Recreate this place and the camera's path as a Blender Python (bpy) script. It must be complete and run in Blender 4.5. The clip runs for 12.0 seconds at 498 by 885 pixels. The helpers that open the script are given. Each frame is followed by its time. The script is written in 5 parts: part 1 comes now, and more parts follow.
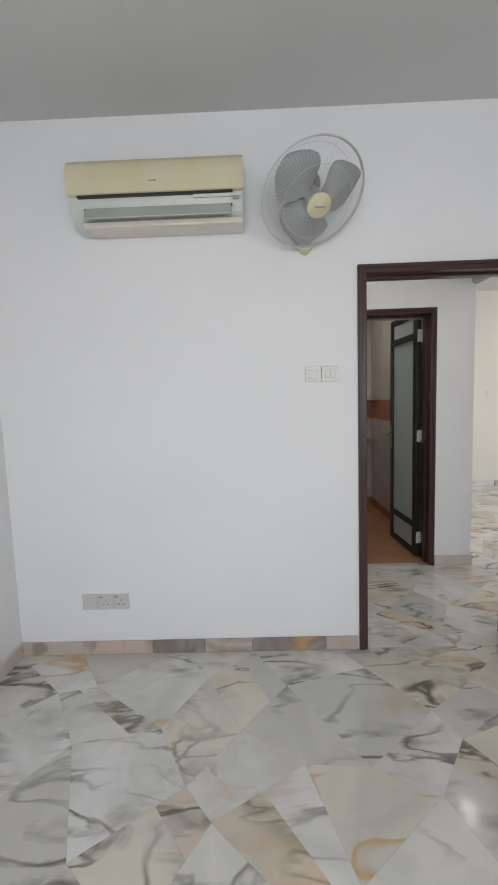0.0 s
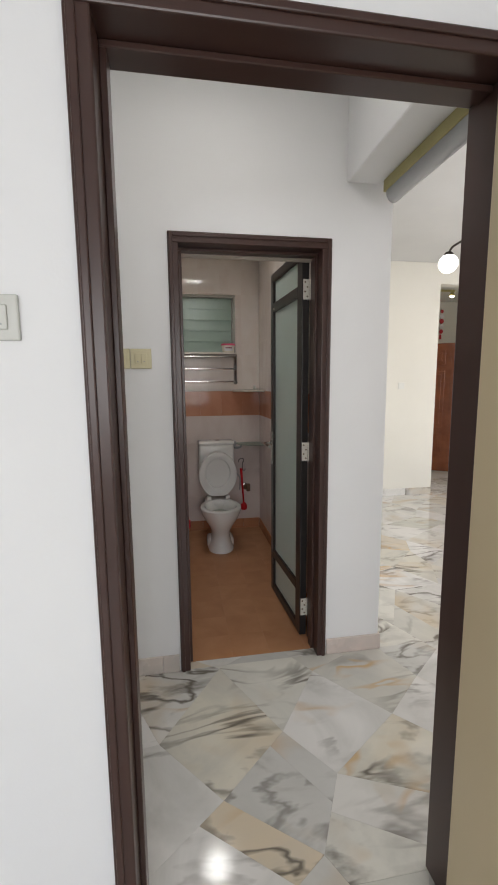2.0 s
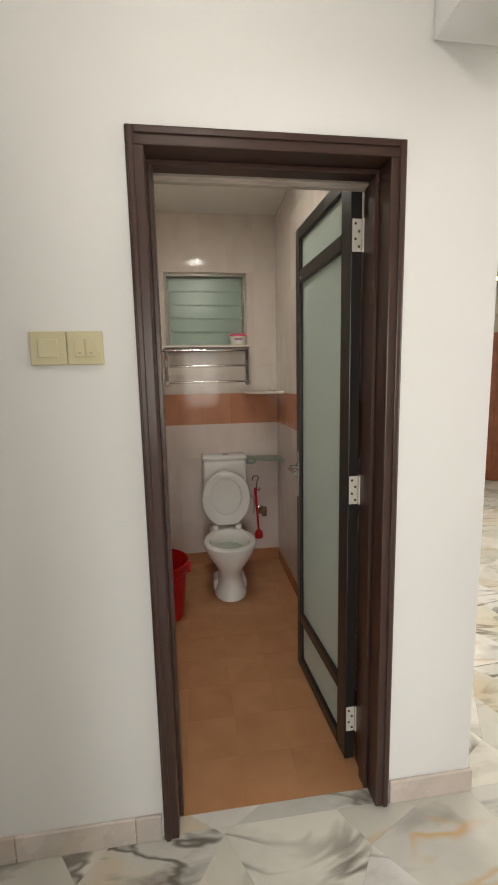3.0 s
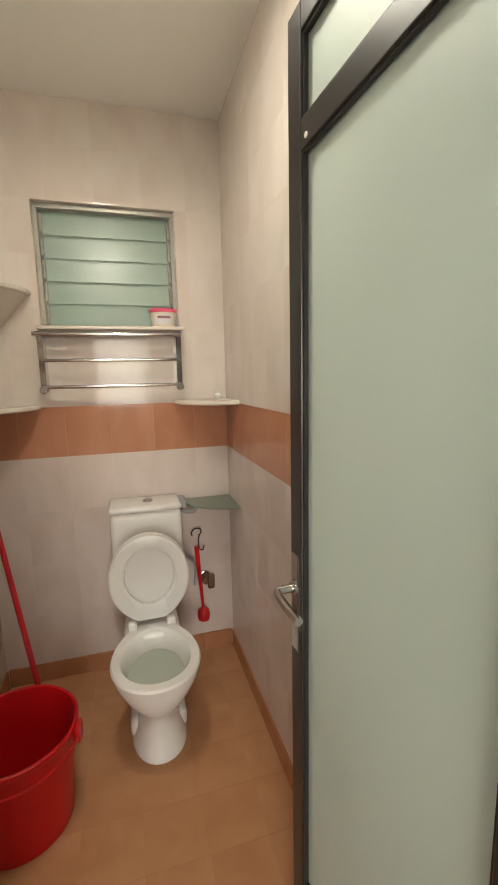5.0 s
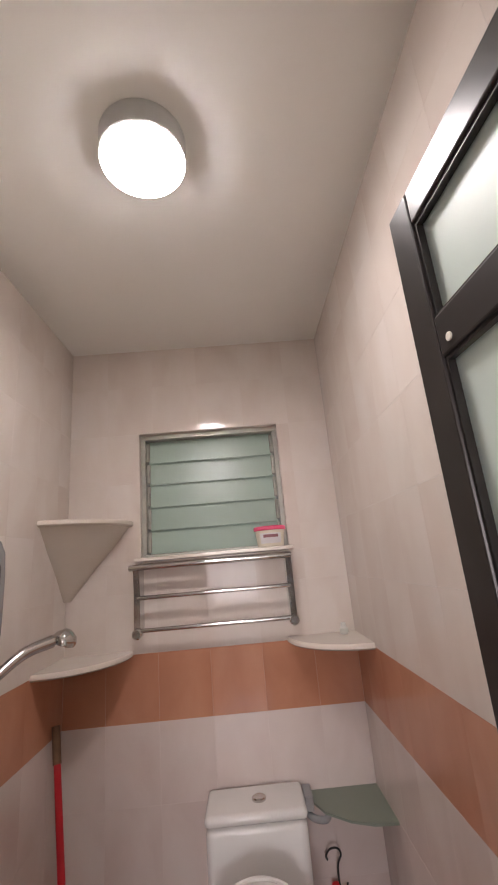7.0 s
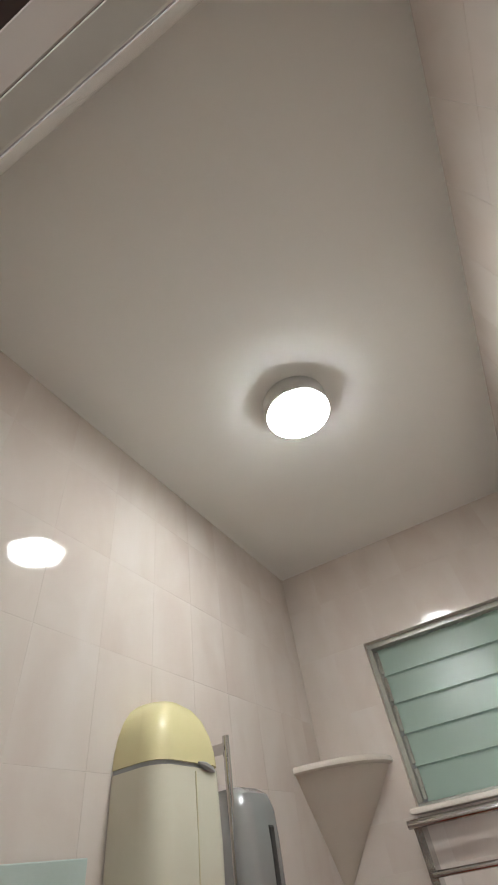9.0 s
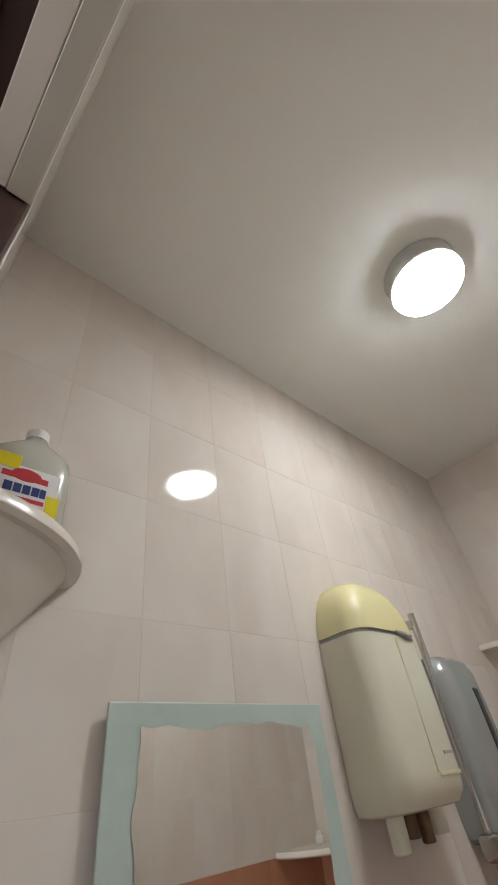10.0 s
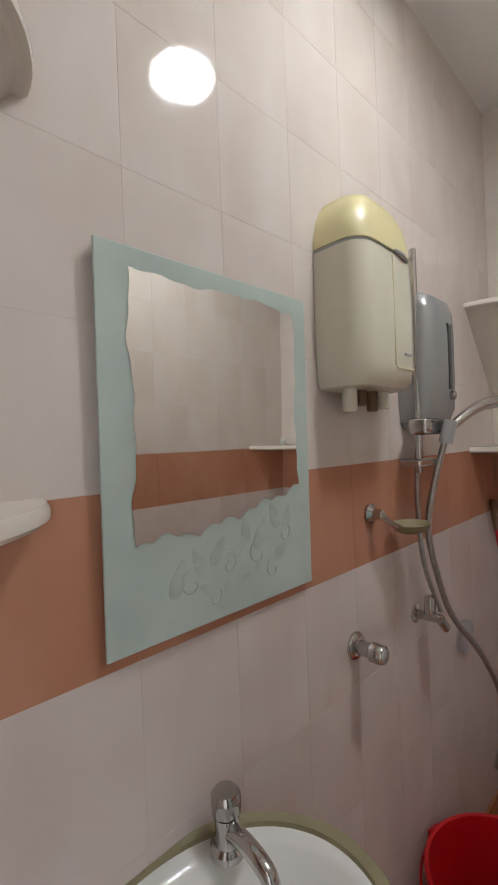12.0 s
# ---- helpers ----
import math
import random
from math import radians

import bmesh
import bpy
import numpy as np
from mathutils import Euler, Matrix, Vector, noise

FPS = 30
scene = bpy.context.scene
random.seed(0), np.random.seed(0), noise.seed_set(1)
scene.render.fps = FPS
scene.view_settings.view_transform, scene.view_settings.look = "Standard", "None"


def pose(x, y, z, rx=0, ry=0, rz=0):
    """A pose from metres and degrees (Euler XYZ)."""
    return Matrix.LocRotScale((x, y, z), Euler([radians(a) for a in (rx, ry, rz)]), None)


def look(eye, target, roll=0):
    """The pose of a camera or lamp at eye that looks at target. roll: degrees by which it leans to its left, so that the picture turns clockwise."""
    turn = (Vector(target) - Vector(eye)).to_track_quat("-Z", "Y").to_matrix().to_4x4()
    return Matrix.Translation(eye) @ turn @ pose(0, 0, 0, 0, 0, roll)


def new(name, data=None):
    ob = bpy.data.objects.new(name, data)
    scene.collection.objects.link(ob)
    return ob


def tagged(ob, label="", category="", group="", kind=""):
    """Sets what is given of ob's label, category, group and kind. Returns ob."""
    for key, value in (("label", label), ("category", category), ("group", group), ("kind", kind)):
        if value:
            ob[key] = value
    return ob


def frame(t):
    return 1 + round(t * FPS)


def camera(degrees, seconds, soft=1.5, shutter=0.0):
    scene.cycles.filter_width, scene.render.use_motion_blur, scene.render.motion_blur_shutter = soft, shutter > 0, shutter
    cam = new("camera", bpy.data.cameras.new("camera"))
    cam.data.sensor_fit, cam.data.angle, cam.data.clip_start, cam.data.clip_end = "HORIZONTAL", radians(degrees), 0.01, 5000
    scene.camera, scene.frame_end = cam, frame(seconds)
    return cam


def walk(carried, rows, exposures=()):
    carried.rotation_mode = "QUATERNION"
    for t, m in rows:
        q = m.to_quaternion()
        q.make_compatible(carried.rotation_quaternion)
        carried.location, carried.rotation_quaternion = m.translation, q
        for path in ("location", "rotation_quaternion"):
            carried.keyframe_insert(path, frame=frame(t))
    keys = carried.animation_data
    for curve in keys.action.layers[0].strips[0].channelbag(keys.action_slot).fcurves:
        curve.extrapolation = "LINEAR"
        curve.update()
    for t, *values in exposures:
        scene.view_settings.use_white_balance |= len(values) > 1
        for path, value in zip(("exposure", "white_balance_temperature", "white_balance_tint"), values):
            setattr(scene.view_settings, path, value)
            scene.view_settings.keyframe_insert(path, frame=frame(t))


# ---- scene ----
cam = camera(61.4, 12.0, soft=1.9)
PATH = [
    (0, (0.583, 0.331, 1.435), (0.542, 2.32, 1.227), -1.9),
    (0.5, (0.755, 0.606, 1.443), (1.011, 2.577, 1.216), -2.1),
    (1, (0.911, 0.939, 1.43), (1.406, 2.864, 1.207), -2.0),
    (1.5, (1.111, 1.343, 1.419), (1.605, 3.266, 1.179), -1.5),
    (2, (1.298, 1.765, 1.43), (1.621, 3.72, 1.157), -0.5),
    (2.5, (1.374, 2.175, 1.429), (1.603, 4.143, 1.162), -0.9),
    (4.3, (1.51, 3.336, 1.538), (1.972, 5.251, 1.192), -1.8),
    (4.5, (1.536, 3.447, 1.527), (2.018, 5.358, 1.184), -1.6),
    (4.6, (1.555, 3.517, 1.526), (2.032, 5.429, 1.186), -1.8),
    (5, (1.58, 3.697, 1.493), (2.126, 5.595, 1.18), -1.3),
    (5.5, (1.575, 3.908, 1.497), (2.217, 5.788, 1.267), -1.2),
    (6, (1.59, 4.02, 1.542), (2.104, 5.952, 1.503), -2.1),
    (6.5, (1.661, 4.031, 1.684), (1.892, 6.006, 1.904), -3.6),
    (8.3, (1.669, 3.954, 1.665), (1.493, 5.488, 2.936), -10.3),
    (8.6, (1.673, 3.94, 1.655), (1.367, 5.373, 3.017), -11.1),
    (9, (1.661, 3.933, 1.632), (1.147, 5.221, 3.073), -11.7),
    (9.5, (1.587, 3.936, 1.598), (0.818, 5.08, 3.047), -11.3),
    (10, (1.54, 3.93, 1.583), (0.497, 5.049, 2.871), -9.0),
    (10.5, (1.543, 3.949, 1.534), (0.238, 5.089, 2.532), -6.5),
    (11, (1.542, 3.951, 1.523), (0.084, 5.176, 2.137), -3.5),
    (11.5, (1.499, 3.971, 1.479), (0.008, 5.275, 1.755), -2.6),
    (12, (1.463, 3.993, 1.432), (0.012, 5.369, 1.428), -2.2),
]
EXPOSURES = [(0.0, -0.15, 6500, 13), (1.0, -0.1, 6650, 15), (1.5, 0.06, 6700, 15), (2.0, 0.24, 6650, 13), (2.7, 0.55, 6900, 11), (3.4, 0.85, 9000, 10), (4.3, 1.4, 15000, 4), (4.6, 1.5, 14000, 6), (5.0, 1.55, 7700, 10), (5.5, 1.5, 6800, 24), (6.5, 1.3, 6900, 27), (8.5, 1.2, 6450, 12), (10.0, 1.15, 6350, 11), (12.0, 1.28, 6300, 14)]
walk(cam, [(t, look(eye, target, roll)) for t, eye, target, roll in PATH], EXPOSURES)

# ---- light ----
world = bpy.data.worlds.new("sky")
scene.world = world
world.use_nodes = True
_wn = world.node_tree.nodes
_sky = _wn.new("ShaderNodeTexSky")
_sky.sky_type = "NISHITA"
_sky.sun_disc = False
_sky.sun_elevation, _sky.sun_rotation = radians(50), radians(200)
_wn["Background"].inputs[1].default_value = 0.12
world.node_tree.links.new(_sky.outputs[0], _wn["Background"].inputs[0])
_sd = bpy.data.lights.new("sun", "SUN")
_sd.energy, _sd.angle, _sd.color = 1.2, radians(12), (1, 0.96, 0.9)
_so = new("sun", _sd)
_so.matrix_world = pose(0, 0, 12, 40, 0, 160)


def area(name, m, w, h, power, color):
    d = bpy.data.lights.new(name, "AREA")
    d.shape, d.size, d.size_y, d.energy, d.color = "RECTANGLE", w, h, power, color
    o = new(name, d)
    o.matrix_world = m
    return o


# area lamps added as daylight: bedroom window, plus unseen living room and balcony windows
area("bedroom_daylight", look((0.9, -1.72, 1.6), (0.9, 1.2, 0.7)), 2.6, 1.5, 72, (0.93, 0.97, 1.0))
area("living_fill", look((6.9, 4.7, 1.5), (3, 4.6, 1.0)), 3.0, 1.9, 42, (1.0, 0.98, 0.95))
area("balcony_fill", look((5.0, 2.76, 1.45), (3.6, 6.0, 0.8)), 2.7, 1.8, 40, (1.0, 0.99, 0.97))


# ---- materials ----
def mat(name, color=(0.8, 0.8, 0.8), rough=0.5, metal=0.0, coat=0.0, trans=0.0, ior=1.45, emit=None, power=0.0):
    m = bpy.data.materials.new(name)
    m.use_nodes = True
    b = m.node_tree.nodes["Principled BSDF"]
    b.inputs["Base Color"].default_value = (*color, 1)
    b.inputs["Roughness"].default_value = rough
    b.inputs["Metallic"].default_value = metal
    b.inputs["Coat Weight"].default_value = coat
    b.inputs["Transmission Weight"].default_value = trans
    b.inputs["IOR"].default_value = ior
    if emit:
        b.inputs["Emission Color"].default_value = (*emit, 1)
        b.inputs["Emission Strength"].default_value = power
    return m


class Tree:
    """Short ways to add nodes to a material."""

    def __init__(self, m):
        self.t = m.node_tree
        self.b = m.node_tree.nodes["Principled BSDF"]

    def n(self, kind, **v):
        node = self.t.nodes.new("ShaderNode" + kind)
        for k, x in v.items():
            node.inputs[k].default_value = x
        return node

    def l(self, a, b):
        self.t.links.new(a, b)

    def noise(self, vec, scale, detail=4, rough=0.55, dist=0.0):
        n = self.n("TexNoise", Scale=scale, Detail=detail, Roughness=rough, Distortion=dist)
        self.l(vec, n.inputs["Vector"])
        return n.outputs["Fac"]

    def ramp(self, fac, stops):
        r = self.n("ValToRGB")
        e = r.color_ramp.elements
        while len(e) < len(stops):
            e.new(0.5)
        for q, (p, c) in zip(e, stops):
            q.position, q.color = p, (*c, 1)
        self.l(fac, r.inputs[0])
        return r.outputs[0]

    def mix(self, fac, a, b, kind="MIX"):
        x = self.n("Mix")
        x.data_type, x.blend_type = "RGBA", kind
        if isinstance(fac, float):
            x.inputs[0].default_value = fac
        else:
            self.l(fac, x.inputs[0])
        for s, i in ((a, 6), (b, 7)):
            if isinstance(s, tuple):
                x.inputs[i].default_value = (*s, 1)
            else:
                self.l(s, x.inputs[i])
        return x.outputs[2]

    def bump(self, h, strength, dist=0.002):
        n = self.n("Bump", Strength=strength, Distance=dist)
        self.l(h, n.inputs["Height"])
        self.l(n.outputs[0], self.b.inputs["Normal"])

    def pos(self):
        return self.n("NewGeometry").outputs["Position"]

    def where(self, island=False, spread=40.0):
        """Position shifted by a random amount for each piece, and that random number."""
        if island:
            r = self.n("NewGeometry").outputs["Random Per Island"]
        else:
            r = self.n("ObjectInfo").outputs["Random"]
        w = self.n("TexWhiteNoise")
        w.noise_dimensions = "1D"
        self.l(r, w.inputs["W"])
        s = self.n("VectorMath")
        s.operation = "SCALE"
        s.inputs["Scale"].default_value = spread
        self.l(w.outputs["Color"], s.inputs[0])
        a = self.n("VectorMath")
        a.operation = "ADD"
        self.l(self.pos(), a.inputs[0])
        self.l(s.outputs[0], a.inputs[1])
        return a.outputs[0], r


def varied(name, c1, c2, scale=3.0, rough=0.5, fine=60.0, bump=0.1, metal=0.0, rvar=0.03, coat=0.0):
    """A surface of two near colours in soft patches, with fine relief and uneven gloss."""
    m = mat(name, c1, rough, metal, coat)
    t = Tree(m)
    p = t.pos()
    big = t.noise(p, scale, 5)
    t.l(t.ramp(big, ((0.35, c1), (0.68, c2))), t.b.inputs["Base Color"])
    small = t.noise(p, fine, 3)
    t.bump(small, bump)
    mr = t.n("MapRange", **{"To Min": max(rough - rvar, 0.02), "To Max": rough + rvar})
    t.l(t.noise(p, scale * 4, 4), mr.inputs["Value"])
    t.l(mr.outputs[0], t.b.inputs["Roughness"])
    return m


def marble(name, palette, island=False, vein=(0.13, 0.11, 0.09), rough=0.10, amount=1.0):
    m = mat(name, (0.7, 0.68, 0.63), rough)
    t = Tree(m)
    p, r = t.where(island)
    base = t.ramp(r, palette)
    t_ramp = base.node
    t_ramp.color_ramp.interpolation = "CONSTANT"
    cloud = t.noise(p, 2.6, 6, 0.6, 0.8)
    col = t.mix(t.ramp(cloud, ((0.40, (0, 0, 0)), (0.68, (0.65, 0.65, 0.65)))), base, (0.46, 0.455, 0.42))
    warm = t.noise(p, 1.7, 3, 0.5, 1.0)
    col = t.mix(t.ramp(warm, ((0.58, (0, 0, 0)), (0.74, (0.5, 0.5, 0.5)))), col, (0.52, 0.37, 0.19))
    # long stretched veins and soft dark blotches, each slab in its own direction
    mp = t.n("Mapping")
    mp.inputs["Scale"].default_value = (1.0, 2.6, 1.0)
    turn = t.n("CombineXYZ")
    ang = t.n("MapRange", **{"To Min": 0.0, "To Max": 37.0})
    t.l(r, ang.inputs["Value"])
    t.l(ang.outputs[0], turn.inputs["Z"])
    t.l(turn.outputs[0], mp.inputs["Rotation"])
    t.l(p, mp.inputs["Vector"])
    gate = t.ramp(t.noise(p, 1.7, 2), ((0.42, (0, 0, 0)), (0.62, (amount, amount, amount))))
    v = t.noise(mp.outputs[0], 1.5, 4, 0.5, 0.7)
    thin = t.ramp(v, ((0.47, (0, 0, 0)), (0.495, (0.9, 0.9, 0.9)), (0.505, (0.9, 0.9, 0.9)), (0.535, (0, 0, 0))))
    col = t.mix(t.mix(1.0, thin, gate, "MULTIPLY"), col, vein)
    v2 = t.noise(mp.outputs[0], 3.0, 4, 0.55, 0.5)
    blot = t.ramp(v2, ((0.56, (0, 0, 0)), (0.70, (0.8 * amount,) * 3)))
    col = t.mix(t.mix(1.0, blot, gate, "MULTIPLY"), col, (0.17, 0.15, 0.125))
    # rust coloured streaks, far fewer than the dark ones
    v3 = t.noise(mp.outputs[0], 1.1, 3, 0.5, 0.5)
    rust = t.ramp(v3, ((0.515, (0, 0, 0)), (0.53, (0.75, 0.75, 0.75)), (0.54, (0.75, 0.75, 0.75)), (0.575, (0, 0, 0))))
    gate2 = t.ramp(t.noise(p, 1.3, 2, 0.5, 0.3), ((0.56, (0, 0, 0)), (0.66, (amount, amount, amount))))
    col = t.mix(t.mix(1.0, rust, gate2, "MULTIPLY"), col, (0.56, 0.34, 0.13))
    t.l(col, t.b.inputs["Base Color"])
    t.bump(t.noise(p, 25, 2), 0.015)
    mr = t.n("MapRange", **{"To Min": rough - 0.05, "To Max": rough + 0.08})
    t.l(t.noise(p, 9, 3), mr.inputs["Value"])
    t.l(mr.outputs[0], t.b.inputs["Roughness"])
    return m


def glazed(name, c1, c2, c3, rough=0.06):
    """Glazed ceramic with soft clouding that differs from tile to tile."""
    m = mat(name, c1, rough)
    m.node_tree.nodes["Principled BSDF"].inputs["Specular IOR Level"].default_value = 0.2
    t = Tree(m)
    p, r = t.where(False)
    mp = t.n("Mapping")
    mp.inputs["Scale"].default_value = (1.0, 1.0, 0.55)
    t.l(p, mp.inputs["Vector"])
    n = t.noise(mp.outputs[0], 5.5, 4, 0.5, 0.4)
    col = t.ramp(n, ((0.3, c2), (0.52, c1), (0.74, c3)))
    hsv = t.n("HueSaturation")
    mr = t.n("MapRange", **{"To Min": 0.993, "To Max": 1.007})
    t.l(r, mr.inputs["Value"])
    t.l(mr.outputs[0], hsv.inputs["Value"])
    t.l(col, hsv.inputs["Color"])
    t.l(hsv.outputs[0], t.b.inputs["Base Color"])
    t.bump(t.noise(p, 7, 2), 0.035, 0.004)
    return m


M_WALL = varied("white_wall_paint", (0.80, 0.80, 0.80), (0.775, 0.775, 0.775), 1.5, 0.62, 140, 0.12)
# ceiling white greyed below the wall white to carry its weaker light
M_CEIL = varied("dimmed_white_ceiling_paint", (0.60, 0.60, 0.59), (0.56, 0.56, 0.55), 1.2, 0.7, 90, 0.15)
M_BCEIL = varied("bathroom_ceiling_paint", (0.87, 0.86, 0.83), (0.85, 0.84, 0.80), 1.6, 0.6, 70, 0.2)
M_CREAMWALL = varied("cream_living_paint", (0.72, 0.70, 0.63), (0.69, 0.67, 0.60), 1.5, 0.6, 120, 0.1)
M_FLOOR = marble("marble_slab", ((0.0, (0.69, 0.67, 0.63)), (0.2, (0.60, 0.58, 0.52)), (0.36, (0.73, 0.71, 0.68)), (0.55, (0.68, 0.64, 0.54)), (0.7, (0.58, 0.57, 0.54)), (0.82, (0.70, 0.68, 0.61)), (0.97, (0.66, 0.56, 0.42))))
M_FLOOR_FAR = marble("marble_far", ((0.0, (0.68, 0.66, 0.60)), (0.3, (0.60, 0.58, 0.50)), (0.6, (0.70, 0.68, 0.64)), (0.9, (0.68, 0.62, 0.50))), True, amount=0.55)
M_SKIRT = marble("marble_skirting", ((0.0, (0.48, 0.36, 0.30)), (0.3, (0.56, 0.44, 0.38)), (0.55, (0.25, 0.20, 0.17)), (0.75, (0.40, 0.30, 0.21)), (0.9, (0.54, 0.44, 0.38))), rough=0.2)
M_SKIRT_PALE = marble("pale_skirting", ((0.0, (0.66, 0.56, 0.51)), (0.5, (0.70, 0.62, 0.57))), rough=0.25, amount=0.35)
M_GROUT = varied("grey_floor_joint", (0.60, 0.58, 0.53), (0.56, 0.54, 0.49), 8, 0.8, 200, 0.2)
M_TGROUT = varied("tile_joint", (0.72, 0.645, 0.59), (0.70, 0.625, 0.565), 8, 0.4, 200, 0.2)
M_TILE = glazed("pale_pink_tile", (0.68, 0.605, 0.55), (0.64, 0.55, 0.495), (0.71, 0.645, 0.60))
M_TILE_LOW = glazed("pale_lilac_tile", (0.66, 0.57, 0.53), (0.61, 0.51, 0.47), (0.69, 0.61, 0.57))
M_BAND = glazed("terracotta_tile", (0.50, 0.235, 0.145), (0.45, 0.20, 0.12), (0.55, 0.28, 0.18))
M_BFLOOR = glazed("peach_floor_tile", (0.47, 0.235, 0.12), (0.42, 0.20, 0.10), (0.52, 0.27, 0.145), 0.3)
M_BSKIRT = glazed("terracotta_skirting", (0.42, 0.19, 0.10), (0.38, 0.165, 0.085), (0.46, 0.22, 0.12), 0.25)
M_BROWN = varied("brown_gloss_frame_paint", (0.052, 0.026, 0.021), (0.057, 0.0285, 0.023), 1.5, 0.3, 12, 0.02, 0, 0.01)
M_LEAF = varied("beige_door_laminate", (0.68, 0.565, 0.37), (0.65, 0.535, 0.345), 1.3, 0.42, 160, 0.05)
M_ALU = varied("dark_bronze_aluminium", (0.032, 0.028, 0.027), (0.036, 0.031, 0.029), 3, 0.3, 40, 0.02, 0.3, 0.02)
M_FROST = mat("frosted_green_glass", (0.74, 0.86, 0.80), 0.4, trans=0.35)
M_FROST.node_tree.nodes["Principled BSDF"].inputs["Specular IOR Level"].default_value = 0.2
M_LOUVRE = mat("frosted_louvre_glass", (0.42, 0.55, 0.47), 0.32, trans=0.35, ior=1.55)
M_CHROME = varied("chrome", (0.60, 0.585, 0.57), (0.48, 0.465, 0.45), 9, 0.14, 60, 0.03, 1.0, 0.08)
M_STEEL = varied("brushed_hinge_steel", (0.80, 0.76, 0.68), (0.72, 0.68, 0.6), 14, 0.4, 90, 0.08, 0.2)
M_CERAMIC = varied("white_vitreous_china", (0.80, 0.79, 0.77), (0.76, 0.75, 0.72), 3, 0.12, 30, 0.02, 0, 0.05)
M_CREAMCER = varied("cream_ceramic_shelf", (0.72, 0.66, 0.59), (0.68, 0.61, 0.54), 4, 0.2, 40, 0.04)
M_WATER = mat("toilet_water", (0.62, 0.68, 0.60), 0.05, trans=0.3, ior=1.33)
M_PLASTIC_W = varied("white_switch_plastic", (0.70, 0.70, 0.66), (0.66, 0.65, 0.6), 8, 0.32, 90, 0.04)
M_PLASTIC_C = varied("yellowed_cream_plastic", (0.66, 0.61, 0.42), (0.62, 0.56, 0.36), 4, 0.3, 120, 0.04)
M_HEATER = varied("cream_heater_plastic", (0.72, 0.69, 0.57), (0.69, 0.65, 0.52), 4, 0.24, 120, 0.03)
M_HEATCAP = varied("yellowed_heater_cap", (0.74, 0.68, 0.40), (0.70, 0.63, 0.35), 5, 0.25, 120, 0.03)
M_PALE = varied("pale_grey_plastic", (0.62, 0.65, 0.60), (0.58, 0.61, 0.56), 6, 0.35, 100, 0.04)
M_FLAP = varied("grey_green_flap_plastic", (0.46, 0.48, 0.43), (0.42, 0.44, 0.39), 6, 0.4, 100, 0.04)
M_DARK = varied("dark_plastic", (0.02, 0.02, 0.02), (0.035, 0.034, 0.032), 8, 0.4, 100, 0.05)
M_GREY = varied("grey_plastic", (0.36, 0.36, 0.36), (0.31, 0.31, 0.31), 5, 0.3, 100, 0.04)
M_SILVER = varied("silver_grey_plastic", (0.37, 0.37, 0.37), (0.34, 0.34, 0.34), 2, 0.26, 30, 0.01, 0.35, 0.01)
M_BLADE = mat("smoky_fan_blade", (0.36, 0.37, 0.37), 0.3, trans=0.15)
M_WIRE = varied("grey_wire", (0.64, 0.65, 0.64), (0.58, 0.59, 0.58), 20, 0.35, 60, 0.03, 0.2)
M_RED = varied("red_plastic", (0.55, 0.008, 0.012), (0.47, 0.005, 0.010), 4, 0.36, 70, 0.06)
M_REDPOLE = varied("red_painted_pole", (0.50, 0.012, 0.02), (0.42, 0.008, 0.014), 9, 0.35, 70, 0.06)
M_RUST = varied("brown_brass", (0.13, 0.075, 0.045), (0.20, 0.12, 0.07), 30, 0.5, 90, 0.2, 0.5)
M_GREENGLASS = mat("dusty_green_glass", (0.26, 0.31, 0.25), 0.3, trans=0.25)
M_MIRROR = mat("mirror_silver", (0.86, 0.87, 0.84), 0.015, 1.0)
M_MFROST = varied("etched_mirror_border", (0.50, 0.58, 0.54), (0.44, 0.52, 0.48), 9, 0.38, 120, 0.08)
M_METCH = varied("etched_leaf_pattern", (0.40, 0.46, 0.43), (0.50, 0.56, 0.53), 30, 0.3, 90, 0.05)
M_OLIVE = varied("olive_batten_paint", (0.40, 0.36, 0.16), (0.36, 0.32, 0.13), 5, 0.4, 90, 0.05)
M_DIFF = mat("clear_ribbed_diffuser", (0.82, 0.84, 0.85), 0.25, trans=0.55)
M_WOOD = varied("varnished_red_wood", (0.20, 0.06, 0.022), (0.14, 0.04, 0.015), 7, 0.25, 60, 0.1)
M_GLOBE = mat("lit_white_globe", (0.9, 0.9, 0.88), 0.3, emit=(1, 0.97, 0.92), power=2.2)
M_WARM = mat("lit_warm_bulb", (0.9, 0.85, 0.7), 0.3, emit=(1.0, 0.80, 0.45), power=60.0)
M_LAMP = mat("lit_ceiling_diffuser", (0.9, 0.9, 0.9), 0.4, emit=(0.96, 1.0, 0.97), power=39.0)
M_LAMP_DIM = mat("lit_unseen_diffuser", (0.9, 0.9, 0.9), 0.4, emit=(1.0, 1.0, 0.96), power=36.0)
M_IRON = varied("black_iron", (0.03, 0.025, 0.022), (0.05, 0.04, 0.035), 10, 0.4, 60, 0.1, 0.6)
M_YELLOW = varied("yellow_label", (0.75, 0.62, 0.02), (0.70, 0.56, 0.02), 9, 0.35, 60, 0.02)
M_LRED = varied("red_label", (0.50, 0.04, 0.05), (0.45, 0.03, 0.04), 9, 0.35, 60, 0.02)
M_LBLUE = varied("navy_label", (0.03, 0.045, 0.16), (0.04, 0.06, 0.2), 9, 0.35, 60, 0.02)
M_BOTTLE = mat("milky_bottle_plastic", (0.80, 0.78, 0.70), 0.22, trans=0.5)
